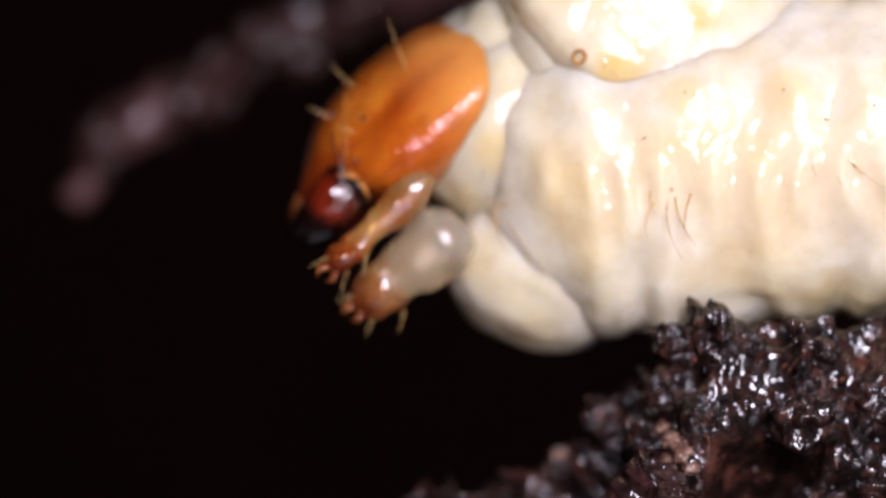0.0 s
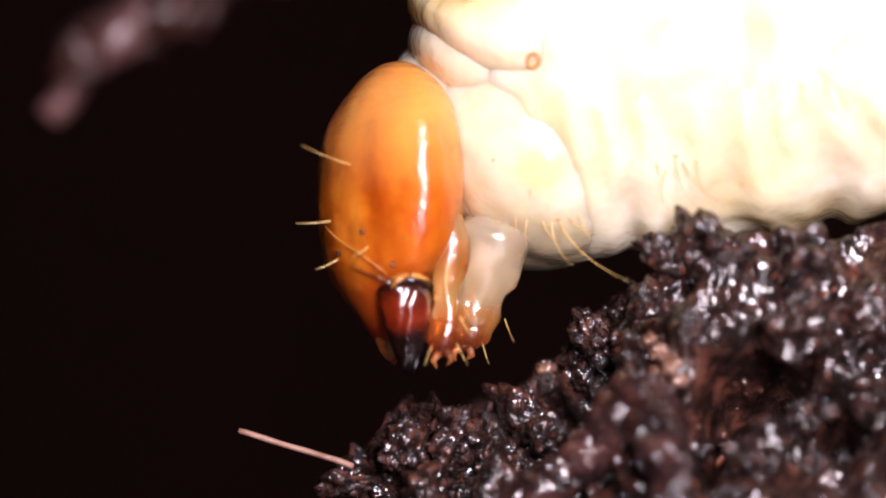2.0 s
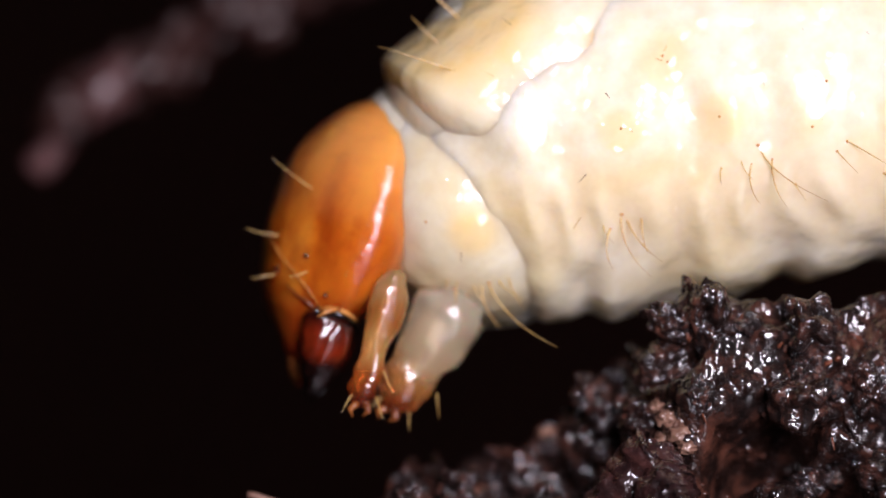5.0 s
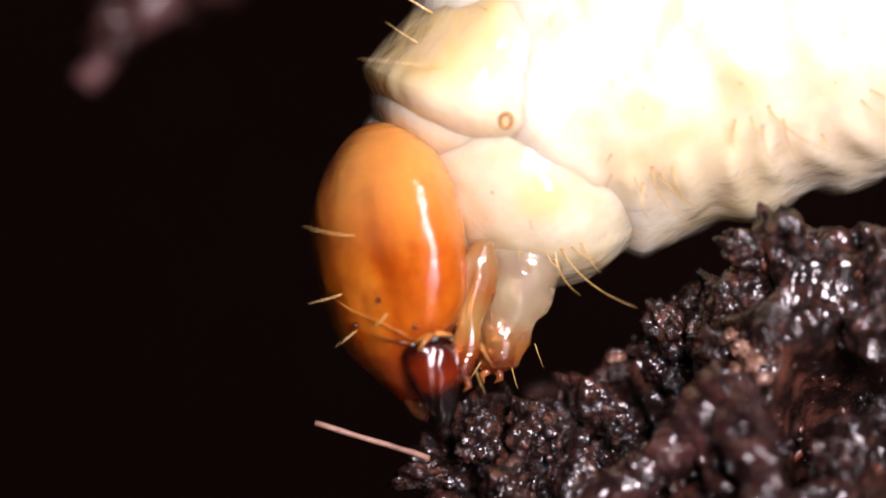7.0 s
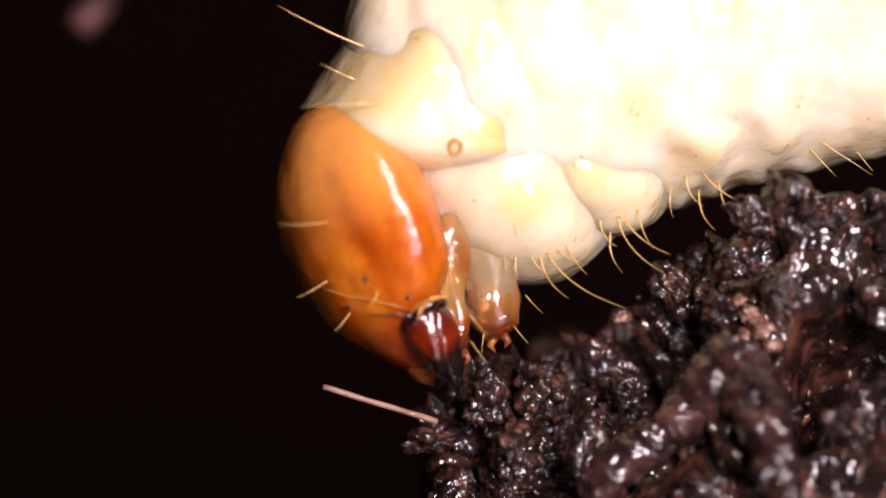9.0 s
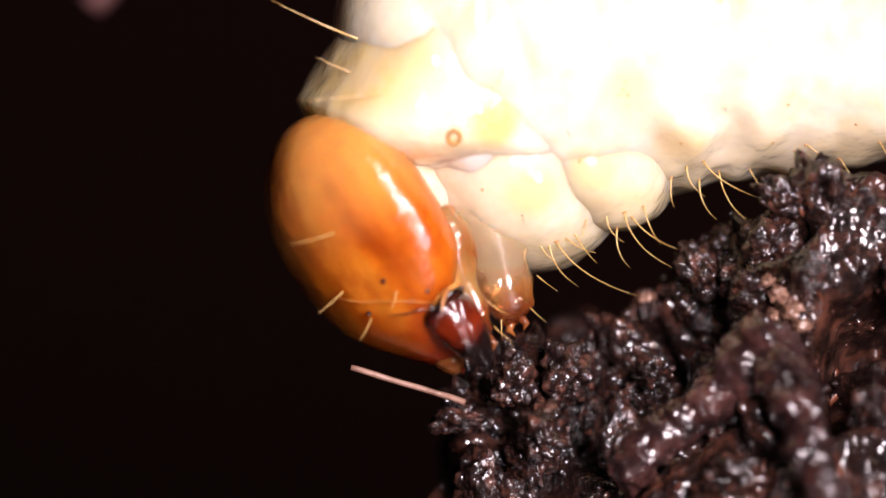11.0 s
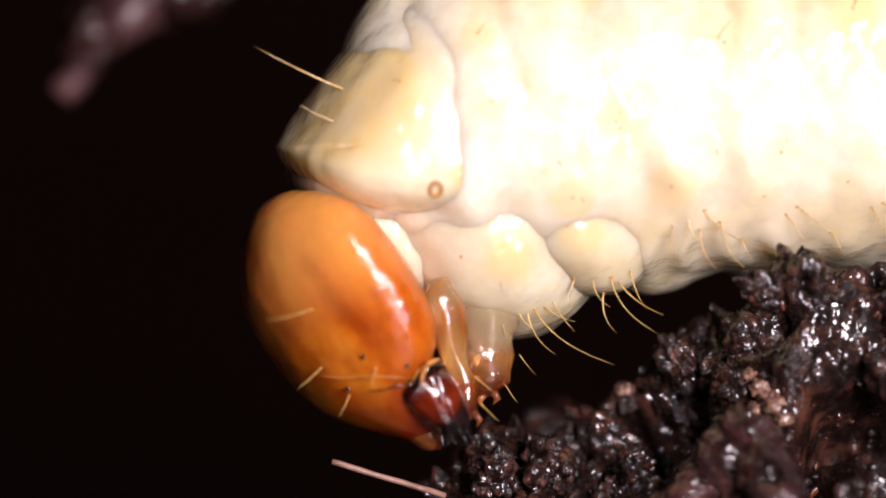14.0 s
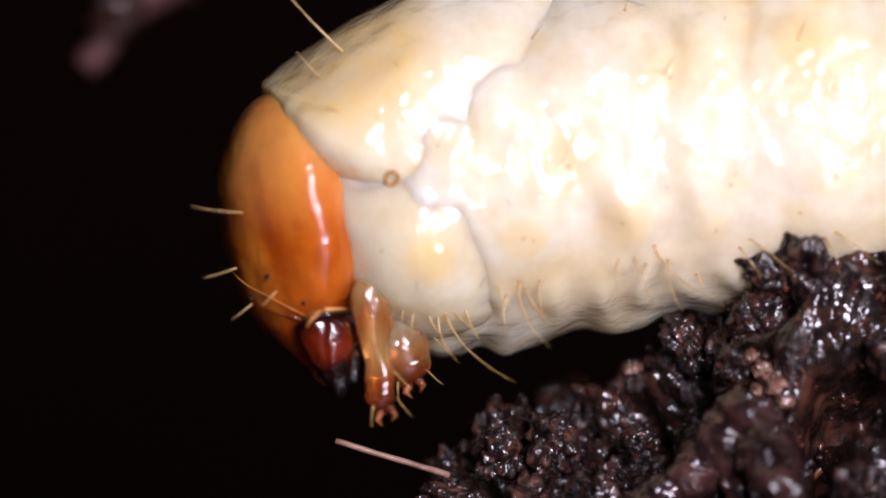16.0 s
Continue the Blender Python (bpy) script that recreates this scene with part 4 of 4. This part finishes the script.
def motions():
    head_rows = [
        (0.0, mm(0.550, 1.90, 4.303, 0, 51.2)), (0.5, mm(0.150, 1.80, 3.615, 0, 38.7)), (1.0, mm(0.082, 1.58, 2.667, 0, 20.7)),
        (1.5, mm(0.307, 1.35, 1.827, 0, 9.0)), (2.0, mm(0.441, 1.28, 1.292, 0, 0.8) @ pose(0, 0, 0, 0, 0, 2.0)), (2.5, mm(0.689, 1.22, 0.768, 0, -11.8) @ pose(0, 0, 0, 0, 0, 4.0)),
        (3.0, mm(0.878, 1.15, 0.630, 0, -22.4) @ pose(0, 0, 0, 0, 0, 5.4)), (3.2, mm(0.879, 1.15, 0.649, 0, -25.6) @ pose(0, 0, 0, 0, 0, 6.0)), (5.3, mm(-0.656, 2.00, 2.000, 0, 19.3)),
        (5.5, mm(-0.637, 1.99, 1.727, 0, 16.4) @ pose(0, 0, 0, 0, 0, -0.6)), (6.0, mm(-0.380, 1.95, 1.116, 0, 11.5) @ pose(0, 0, 0, 0, 0, -2.0)), (6.5, mm(-0.422, 1.52, 0.612, 0, 3.9)),
        (7.0, mm(-0.919, 1.23, 0.084, 0, -10.0) @ pose(0, 0, 0, 0, 0, 3.0)), (7.5, mm(-1.278, 1.15, -0.115, 0, -16.5) @ pose(0, 0, 0, 0, 0, 4.0)), (8.0, mm(-1.395, 1.15, -0.152, 0, -19.1) @ pose(0, 0, 0, 0, 0, 5.0)),
        (8.5, mm(-1.544, 1.15, -0.166, 0, -22.1) @ pose(0, 0, 0, 0, 0, 5.5)), (9.0, mm(-1.590, 1.15, -0.107, 0, -22.7) @ pose(0, 0, 0, 0, 0, 6.0)), (9.2, mm(-1.613, 1.15, -0.092, 0, -24.0) @ pose(0, 0, 0, 0, 0, 6.3)),
        (11.3, mm(-2.150, 1.15, -0.624, 0, -35.8) @ pose(0, 0, 0, 0, 0, 9.0)), (11.5, mm(-2.190, 1.15, -0.660, 0, -37.2) @ pose(0, 0, 0, 0, 0, 9.1)), (12.0, mm(-2.246, 1.15, -0.599, 0, -38.7) @ pose(0, 0, 0, 0, 0, 9.3)),
        (12.5, mm(-2.274, 1.15, -0.561, 0, -38.8) @ pose(0, 0, 0, 0, 0, 9.5)), (13.0, mm(-2.333, 1.15, -0.412, 0, -38.3) @ pose(0, 0, 0, 0, 0, 9.8)), (13.5, mm(-2.208, 1.15, -0.278, 0, -35.4) @ pose(0, 0, 0, 0, 0, 10.0)),
        (14.0, mm(-2.165, 1.15, -0.213, 0, -34.0) @ pose(0, 0, 0, 0, 0, 10.0)), (14.5, mm(-2.248, 1.15, -0.262, 0, -34.0) @ pose(0, 0, 0, 0, 0, 10.0)), (15.0, mm(-2.315, 1.35, -0.299, 0, -34.7) @ pose(0, 0, 0, 0, 0, 10.0)),
        (15.5, mm(-2.498, 1.50, 0.006, 0, -31.3) @ pose(0, 0, 0, 0, 0, 6.0)), (16.0, mm(-3.017, 1.60, 0.954, 0, -11.1) @ pose(0, 0, 0, 0, 0, -8.0)),
    ]
    walk(head, head_rows)
    walk(prothorax, [
        (0.0, mm(3.541, 0.00, 5.220, 0, 45.0)), (0.5, mm(3.198, 0.00, 4.741, 0, 41.0)), (1.0, mm(2.938, 0.00, 4.213, 0, 34.0)),
        (1.5, mm(2.847, 0.00, 3.701, 0, 24.0)), (2.0, mm(2.977, 0.00, 3.449, 0, 17.0)), (2.5, mm(3.056, 0.00, 3.267, 0, 11.0)),
        (3.0, mm(3.053, 0.00, 3.273, 0, 7.0)), (3.2, mm(3.021, 0.00, 3.316, 0, 7.0)), (5.3, mm(2.222, 0.00, 3.425, 0, 25.3)),
        (5.5, mm(2.163, 0.00, 3.250, 0, 27.0)), (6.0, mm(2.123, 0.00, 2.869, 0, 23.0)), (6.5, mm(1.924, 0.00, 2.700, 0, 16.5)),
        (7.0, mm(1.021, 0.00, 2.342, 0, 10.0)), (7.5, mm(0.469, 0.00, 1.776, 0, 6.0)), (8.0, mm(0.208, 0.00, 1.342, 0, 3.0)),
        (8.5, mm(0.042, 0.00, 1.237, 0, 2.5)), (9.0, mm(-0.064, 0.00, 1.303, 0, 2.0)), (9.2, mm(-0.086, 0.00, 1.304, 0, 1.8)),
        (11.3, mm(-0.753, 0.00, 1.078, 0, 0.2)), (11.5, mm(-0.837, 0.00, 1.050, 0, 0.0)), (12.0, mm(-0.932, 0.00, 1.192, 0, 0.0)),
        (12.5, mm(-0.938, 0.00, 1.214, 0, 0.0)), (13.0, mm(-0.881, 0.00, 1.426, 0, 0.8)), (13.5, mm(-0.745, 0.00, 1.629, 0, 1.5)),
        (14.0, mm(-0.638, 0.00, 1.888, 0, 2.2)), (14.5, mm(-0.701, 0.00, 1.789, 0, 3.0)), (15.0, mm(-0.825, 0.00, 1.550, 0, 4.0)),
        (15.5, mm(-1.086, 0.00, 1.372, 0, 10.0)), (16.0, mm(-1.410, 0.00, 1.758, 0, 23.0)),
    ])
    neck_rows = [
        (0.0, mm(2.046, 2.30, 4.903, 0, 65.6)), (0.5, mm(1.664, 2.30, 4.319, 0, 57.4)), (1.0, mm(1.483, 2.30, 3.579, 0, 44.8)),
        (1.5, mm(1.526, 2.30, 2.896, 0, 34.0)), (2.0, mm(1.643, 2.30, 2.495, 0, 26.4)), (2.5, mm(1.794, 2.30, 2.134, 0, 17.1)),
        (3.0, mm(1.879, 2.30, 2.063, 0, 9.8)), (3.2, mm(1.863, 2.30, 2.094, 0, 8.2)), (5.3, mm(0.735, 2.30, 2.846, 0, 39.8)),
        (5.5, mm(0.719, 2.30, 2.623, 0, 39.2)), (6.0, mm(0.819, 2.30, 2.123, 0, 34.7)), (6.5, mm(0.684, 2.30, 1.781, 0, 27.7)),
        (7.0, mm(-0.090, 2.30, 1.329, 0, 17.5)), (7.5, mm(-0.563, 2.30, 0.940, 0, 12.3)), (8.0, mm(-0.788, 2.30, 0.700, 0, 9.4)),
        (8.5, mm(-0.947, 2.30, 0.640, 0, 7.7)), (9.0, mm(-1.033, 2.30, 0.701, 0, 7.1)), (9.2, mm(-1.056, 2.30, 0.709, 0, 6.4)),
        (11.3, mm(-1.611, 2.30, 0.327, 0, -0.3)), (11.5, mm(-1.674, 2.30, 0.295, 0, -1.1)), (12.0, mm(-1.739, 2.30, 0.397, 0, -1.8)),
        (12.5, mm(-1.731, 2.30, 0.427, 0, -1.9)), (13.0, mm(-1.646, 2.30, 0.608, 0, -1.3)), (13.5, mm(-1.504, 2.30, 0.778, 0, 0.6)),
        (14.0, mm(-1.418, 2.30, 0.941, 0, 1.6)), (14.5, mm(-1.519, 2.30, 0.868, 0, 2.0)), (15.0, mm(-1.662, 2.30, 0.732, 0, 2.1)),
        (15.5, mm(-1.873, 2.30, 0.805, 0, 6.8)), (16.0, mm(-2.266, 2.30, 1.487, 0, 23.5)),
    ]
    walk(neck, neck_rows)
    walk(collar, neck_rows)
    spots_0 = [
        (0.0, mm(2.145, 0.20, 2.592, 0, 20.2)), (0.5, mm(2.213, 0.20, 1.980, 0, 18.4)), (1.0, mm(2.646, 0.20, 1.290, 0, 15.3)),
        (1.5, mm(3.025, 0.20, 0.898, 0, 10.8)), (2.0, mm(3.375, 0.20, 0.687, 0, 7.7)), (2.5, mm(3.834, 0.20, 0.515, 0, 5.0)),
        (3.0, mm(4.203, 0.20, 0.577, 0, 3.1)), (3.2, mm(4.191, 0.20, 0.638, 0, 3.1)), (5.3, mm(1.754, 0.20, 0.774, 0, 11.4)),
        (5.5, mm(1.704, 0.20, 0.611, 0, 12.2)), (6.0, mm(2.088, 0.20, 0.545, 0, 10.3)), (6.5, mm(2.284, 0.20, 0.288, 0, 7.4)),
        (7.0, mm(2.008, 0.20, 0.086, 0, 4.5)), (7.5, mm(1.806, 0.20, -0.190, 0, 2.7)), (8.0, mm(1.825, 0.20, -0.614, 0, 1.4)),
        (8.5, mm(1.639, 0.20, -0.630, 0, 1.1)), (9.0, mm(1.584, 0.20, -0.595, 0, 0.9)), (9.2, mm(1.542, 0.20, -0.594, 0, 0.8)),
        (11.3, mm(1.167, 0.20, -0.753, 0, 0.1)), (11.5, mm(1.124, 0.20, -0.762, 0, 0.0)), (12.0, mm(1.019, 0.20, -0.580, 0, 0.0)),
        (12.5, mm(1.024, 0.20, -0.478, 0, 0.0)), (13.0, mm(1.092, 0.20, -0.427, 0, 0.3)), (13.5, mm(1.169, 0.20, -0.345, 0, 0.7)),
        (14.0, mm(1.165, 0.20, -0.264, 0, 1.0)), (14.5, mm(1.050, 0.20, -0.324, 0, 1.4)), (15.0, mm(0.984, 0.20, -0.573, 0, 1.8)),
        (15.5, mm(0.357, 0.20, -0.721, 0, 4.5)), (16.0, mm(-0.443, 0.20, -0.693, 0, 10.3)),
    ]
    spots_1 = [
        (0.0, mm(5.169, 0.10, 2.861, 0, 31.5)), (0.5, mm(5.103, 0.10, 2.475, 0, 28.7)), (1.0, mm(5.212, 0.10, 2.126, 0, 23.8)),
        (1.5, mm(5.341, 0.10, 1.855, 0, 16.8)), (2.0, mm(5.451, 0.10, 1.794, 0, 11.9)), (2.5, mm(5.532, 0.10, 1.783, 0, 7.7)),
        (3.0, mm(5.553, 0.10, 1.839, 0, 4.9)), (3.2, mm(5.501, 0.10, 1.882, 0, 4.9)), (5.3, mm(4.273, 0.10, 2.008, 0, 17.7)),
        (5.5, mm(4.252, 0.10, 1.975, 0, 18.9)), (6.0, mm(4.364, 0.10, 1.801, 0, 16.1)), (6.5, mm(4.185, 0.10, 1.789, 0, 11.5)),
        (7.0, mm(3.605, 0.10, 1.533, 0, 7.0)), (7.5, mm(3.104, 0.10, 0.908, 0, 4.2)), (8.0, mm(2.872, 0.10, 0.314, 0, 2.1)),
        (8.5, mm(2.837, 0.10, 0.069, 0, 1.8)), (9.0, mm(2.832, 0.10, 0.054, 0, 1.4)), (9.2, mm(2.820, 0.10, 0.054, 0, 1.3)),
        (11.3, mm(2.389, 0.10, -0.226, 0, 0.1)), (11.5, mm(2.376, 0.10, -0.215, 0, 0.0)), (12.0, mm(2.322, 0.10, -0.084, 0, 0.0)),
        (12.5, mm(2.328, 0.10, -0.053, 0, 0.0)), (13.0, mm(2.426, 0.10, 0.119, 0, 0.5)), (13.5, mm(2.473, 0.10, 0.201, 0, 1.0)),
        (14.0, mm(2.518, 0.10, 0.311, 0, 1.6)), (14.5, mm(2.453, 0.10, 0.172, 0, 2.1)), (15.0, mm(2.184, 0.10, -0.127, 0, 2.8)),
        (15.5, mm(1.537, 0.10, -0.074, 0, 7.0)), (16.0, mm(0.856, 0.10, -0.095, 0, 16.1)),
    ]
    spots_2 = [
        (0.0, mm(7.982, -0.10, 4.098, 0, 22.5)), (0.5, mm(7.774, -0.10, 3.936, 0, 20.5)), (1.0, mm(7.691, -0.10, 3.771, 0, 17.0)),
        (1.5, mm(7.761, -0.10, 3.541, 0, 12.0)), (2.0, mm(7.822, -0.10, 3.540, 0, 8.5)), (2.5, mm(7.805, -0.10, 3.570, 0, 5.5)),
        (3.0, mm(7.700, -0.10, 3.579, 0, 3.5)), (3.2, mm(7.609, -0.10, 3.616, 0, 3.5)), (5.3, mm(6.751, -0.10, 3.155, 0, 12.6)),
        (5.5, mm(6.728, -0.10, 3.103, 0, 13.5)), (6.0, mm(6.799, -0.10, 2.996, 0, 11.5)), (6.5, mm(6.700, -0.10, 3.031, 0, 8.2)),
        (7.0, mm(5.645, -0.10, 2.605, 0, 5.0)), (7.5, mm(4.934, -0.10, 1.834, 0, 3.0)), (8.0, mm(4.592, -0.10, 1.094, 0, 1.5)),
        (8.5, mm(4.386, -0.10, 0.850, 0, 1.2)), (9.0, mm(4.320, -0.10, 0.857, 0, 1.0)), (9.2, mm(4.308, -0.10, 0.867, 0, 0.9)),
        (11.3, mm(3.773, -0.10, 0.697, 0, 0.1)), (11.5, mm(3.781, -0.10, 0.718, 0, 0.0)), (12.0, mm(3.736, -0.10, 0.899, 0, 0.0)),
        (12.5, mm(3.832, -0.10, 0.960, 0, 0.0)), (13.0, mm(3.950, -0.10, 1.191, 0, 0.4)), (13.5, mm(4.057, -0.10, 1.303, 0, 0.8)),
        (14.0, mm(4.153, -0.10, 1.493, 0, 1.1)), (14.5, mm(4.137, -0.10, 1.335, 0, 1.5)), (15.0, mm(4.000, -0.10, 1.078, 0, 2.0)),
        (15.5, mm(3.523, -0.10, 0.672, 0, 5.0)), (16.0, mm(3.232, -0.10, 0.533, 0, 11.5)),
    ]
    walk(maxilla, [
        (0.0, mm(-0.378, 0.30, 2.023, 0, 46.2)), (0.5, mm(-0.323, 0.30, 1.161, 0, 42.9)), (1.0, mm(0.380, 0.30, 0.319, 0, 28.7)),
        (1.5, mm(0.991, 0.30, -0.489, 0, 15.1)), (2.0, mm(1.395, 0.30, -0.820, 0, 3.7)), (2.5, mm(2.365, 0.30, -1.153, 0, -7.1)),
        (3.0, mm(2.848, 0.30, -0.972, 0, -14.8)), (3.2, mm(2.895, 0.30, -0.911, 0, -14.5)), (5.3, mm(-0.254, 0.30, -0.553, 0, 16.2)),
        (5.5, mm(-0.228, 0.30, -0.810, 0, 14.5)), (6.0, mm(0.244, 0.30, -1.030, 0, 14.8)), (6.5, mm(0.343, 0.30, -1.202, 0, 12.3)),
        (7.0, mm(0.376, 0.30, -1.373, 0, 9.5)), (7.5, mm(0.194, 0.30, -1.494, 0, 1.9)), (8.0, mm(0.080, 0.30, -1.477, 0, 0.0)),
        (8.5, mm(0.002, 0.30, -1.799, 0, -2.7)), (9.0, mm(-0.042, 0.30, -1.521, 0, -5.2)), (9.2, mm(-0.042, 0.30, -1.512, 0, -5.8)),
        (11.3, mm(-0.304, 0.30, -1.676, 0, -17.9)), (11.5, mm(-0.295, 0.30, -1.635, 0, -17.9)), (12.0, mm(-0.284, 0.30, -1.498, 0, -17.1)),
        (12.5, mm(-0.213, 0.30, -1.643, 0, -16.4)), (13.0, mm(-0.332, 0.30, -1.382, 0, -14.4)), (13.5, mm(-0.050, 0.30, -1.544, 0, -12.5)),
        (14.0, mm(-0.171, 0.30, -1.318, 0, -13.3)), (14.5, mm(-0.102, 0.30, -1.383, 0, -14.0)), (15.0, mm(-0.184, 0.30, -1.354, 0, -17.4)),
        (15.5, mm(-0.273, 0.30, -1.477, 0, -20.9)), (16.0, mm(-1.619, 0.30, -1.545, 0, -8.1)),
    ])
    walk(foreleg, [
        (0.0, mm(0.072, 1.10, 1.289, 0, 50.9)), (0.5, mm(0.041, 1.10, 0.475, 0, 45.0)), (1.0, mm(0.843, 1.10, -0.112, 0, 36.9)),
        (1.5, mm(1.551, 1.10, -0.505, 0, 25.2)), (2.0, mm(1.872, 1.10, -0.705, 0, 14.4)), (2.5, mm(2.756, 1.10, -0.909, 0, 4.3)),
        (3.0, mm(3.144, 1.10, -0.804, 0, -2.9)), (3.2, mm(3.139, 1.10, -0.745, 0, -2.9)), (5.3, mm(0.461, 1.10, -0.740, 0, 33.6)),
        (5.5, mm(0.445, 1.10, -0.961, 0, 32.0)), (6.0, mm(0.883, 1.10, -1.084, 0, 26.6)), (6.5, mm(1.012, 1.10, -1.168, 0, 22.5)),
        (7.0, mm(1.060, 1.10, -1.249, 0, 17.1)), (7.5, mm(0.845, 1.10, -1.215, 0, 10.3)), (8.0, mm(0.737, 1.10, -1.194, 0, 2.9)),
        (8.5, mm(0.669, 1.10, -1.524, 0, -2.6)), (9.0, mm(0.647, 1.10, -1.255, 0, -7.1)), (9.2, mm(0.640, 1.10, -1.235, 0, -7.1)),
        (11.3, mm(0.332, 1.10, -1.353, 0, -15.9)), (11.5, mm(0.356, 1.10, -1.359, 0, -15.3)), (12.0, mm(0.351, 1.10, -1.166, 0, -12.8)),
        (12.5, mm(0.408, 1.10, -1.256, 0, -10.3)), (13.0, mm(0.254, 1.10, -0.943, 0, -6.2)), (13.5, mm(0.499, 1.10, -1.060, 0, -2.4)),
        (14.0, mm(0.404, 1.10, -0.932, 0, -1.2)), (14.5, mm(0.502, 1.10, -1.097, 0, 0.0)), (15.0, mm(0.471, 1.10, -1.160, 0, -2.2)),
        (15.5, mm(0.107, 1.10, -1.216, 0, -18.4)), (16.0, mm(-1.216, 1.10, -1.124, 0, -15.1)),
    ])
    third = [m for t, m in spots_2]
    placed_at = [[] for t in TIMES]
    rows = [(t, body_pose(i, third[i])) for i, t in enumerate(TIMES)]
    walk(trunk, rows)
    walk(belly, rows)
    for i, (t, m) in enumerate(rows):
        placed_at[i] += [(trunk, m), (belly, m)]

    def near_y(i, x, z):
        """The skin nearest to the lamp's side at x, z."""
        best = None
        for ob, m in placed_at[i]:
            back = m.to_3x3().transposed()
            at = back @ (Vector((x, -60, z)) - m.translation / S)
            hit = SKINS[ob.name].ray_cast(at, back @ Vector((0, 1, 0)))[0]
            if hit is not None:
                y = (m.to_3x3() @ hit + m.translation / S).y
                best = y if best is None else min(best, y)
        return best

    def slid(i, m, off, proud, lost):
        """The pose moved along the line of sight until the point off lies on the skin."""
        eye, base = path[i][1].translation / S, m.translation / S
        at = base.copy()
        for _ in range(3):
            q = m.to_3x3() @ Vector(off) + at
            y = near_y(i, q.x, q.z)
            y = (lost if y is None else min(y, lost)) - proud
            at = base + (eye - base) * ((y - base.y) / (eye.y - base.y))
        return Matrix.Translation(at * S) @ m.to_3x3().to_4x4()

    for k, (spots, off) in enumerate(((spots_0, (-0.6, 0, 1.55)), (spots_1, (-0.6, 0, 0.95)))):
        # the second lobe sinks into the side as the body rolls
        rows = [(t, slid(i, m, off, 0.05 if k == 0 else 0.01 - 0.3 * smooth(-3.2, -2.4, m.translation.z / S - AXIS[i]), 0.25)) for i, (t, m) in enumerate(spots)]
        walk(lobes[k], rows)
        for i, (t, m) in enumerate(rows):
            placed_at[i].append((lobes[k], m))
    for k, spots in enumerate((spots_0, spots_1, spots_2)):
        walk(tufts[k], [(t, slid(i, m, (0, 0, 0), 0.0, 1.2)) for i, (t, m) in enumerate(spots)])


motions()
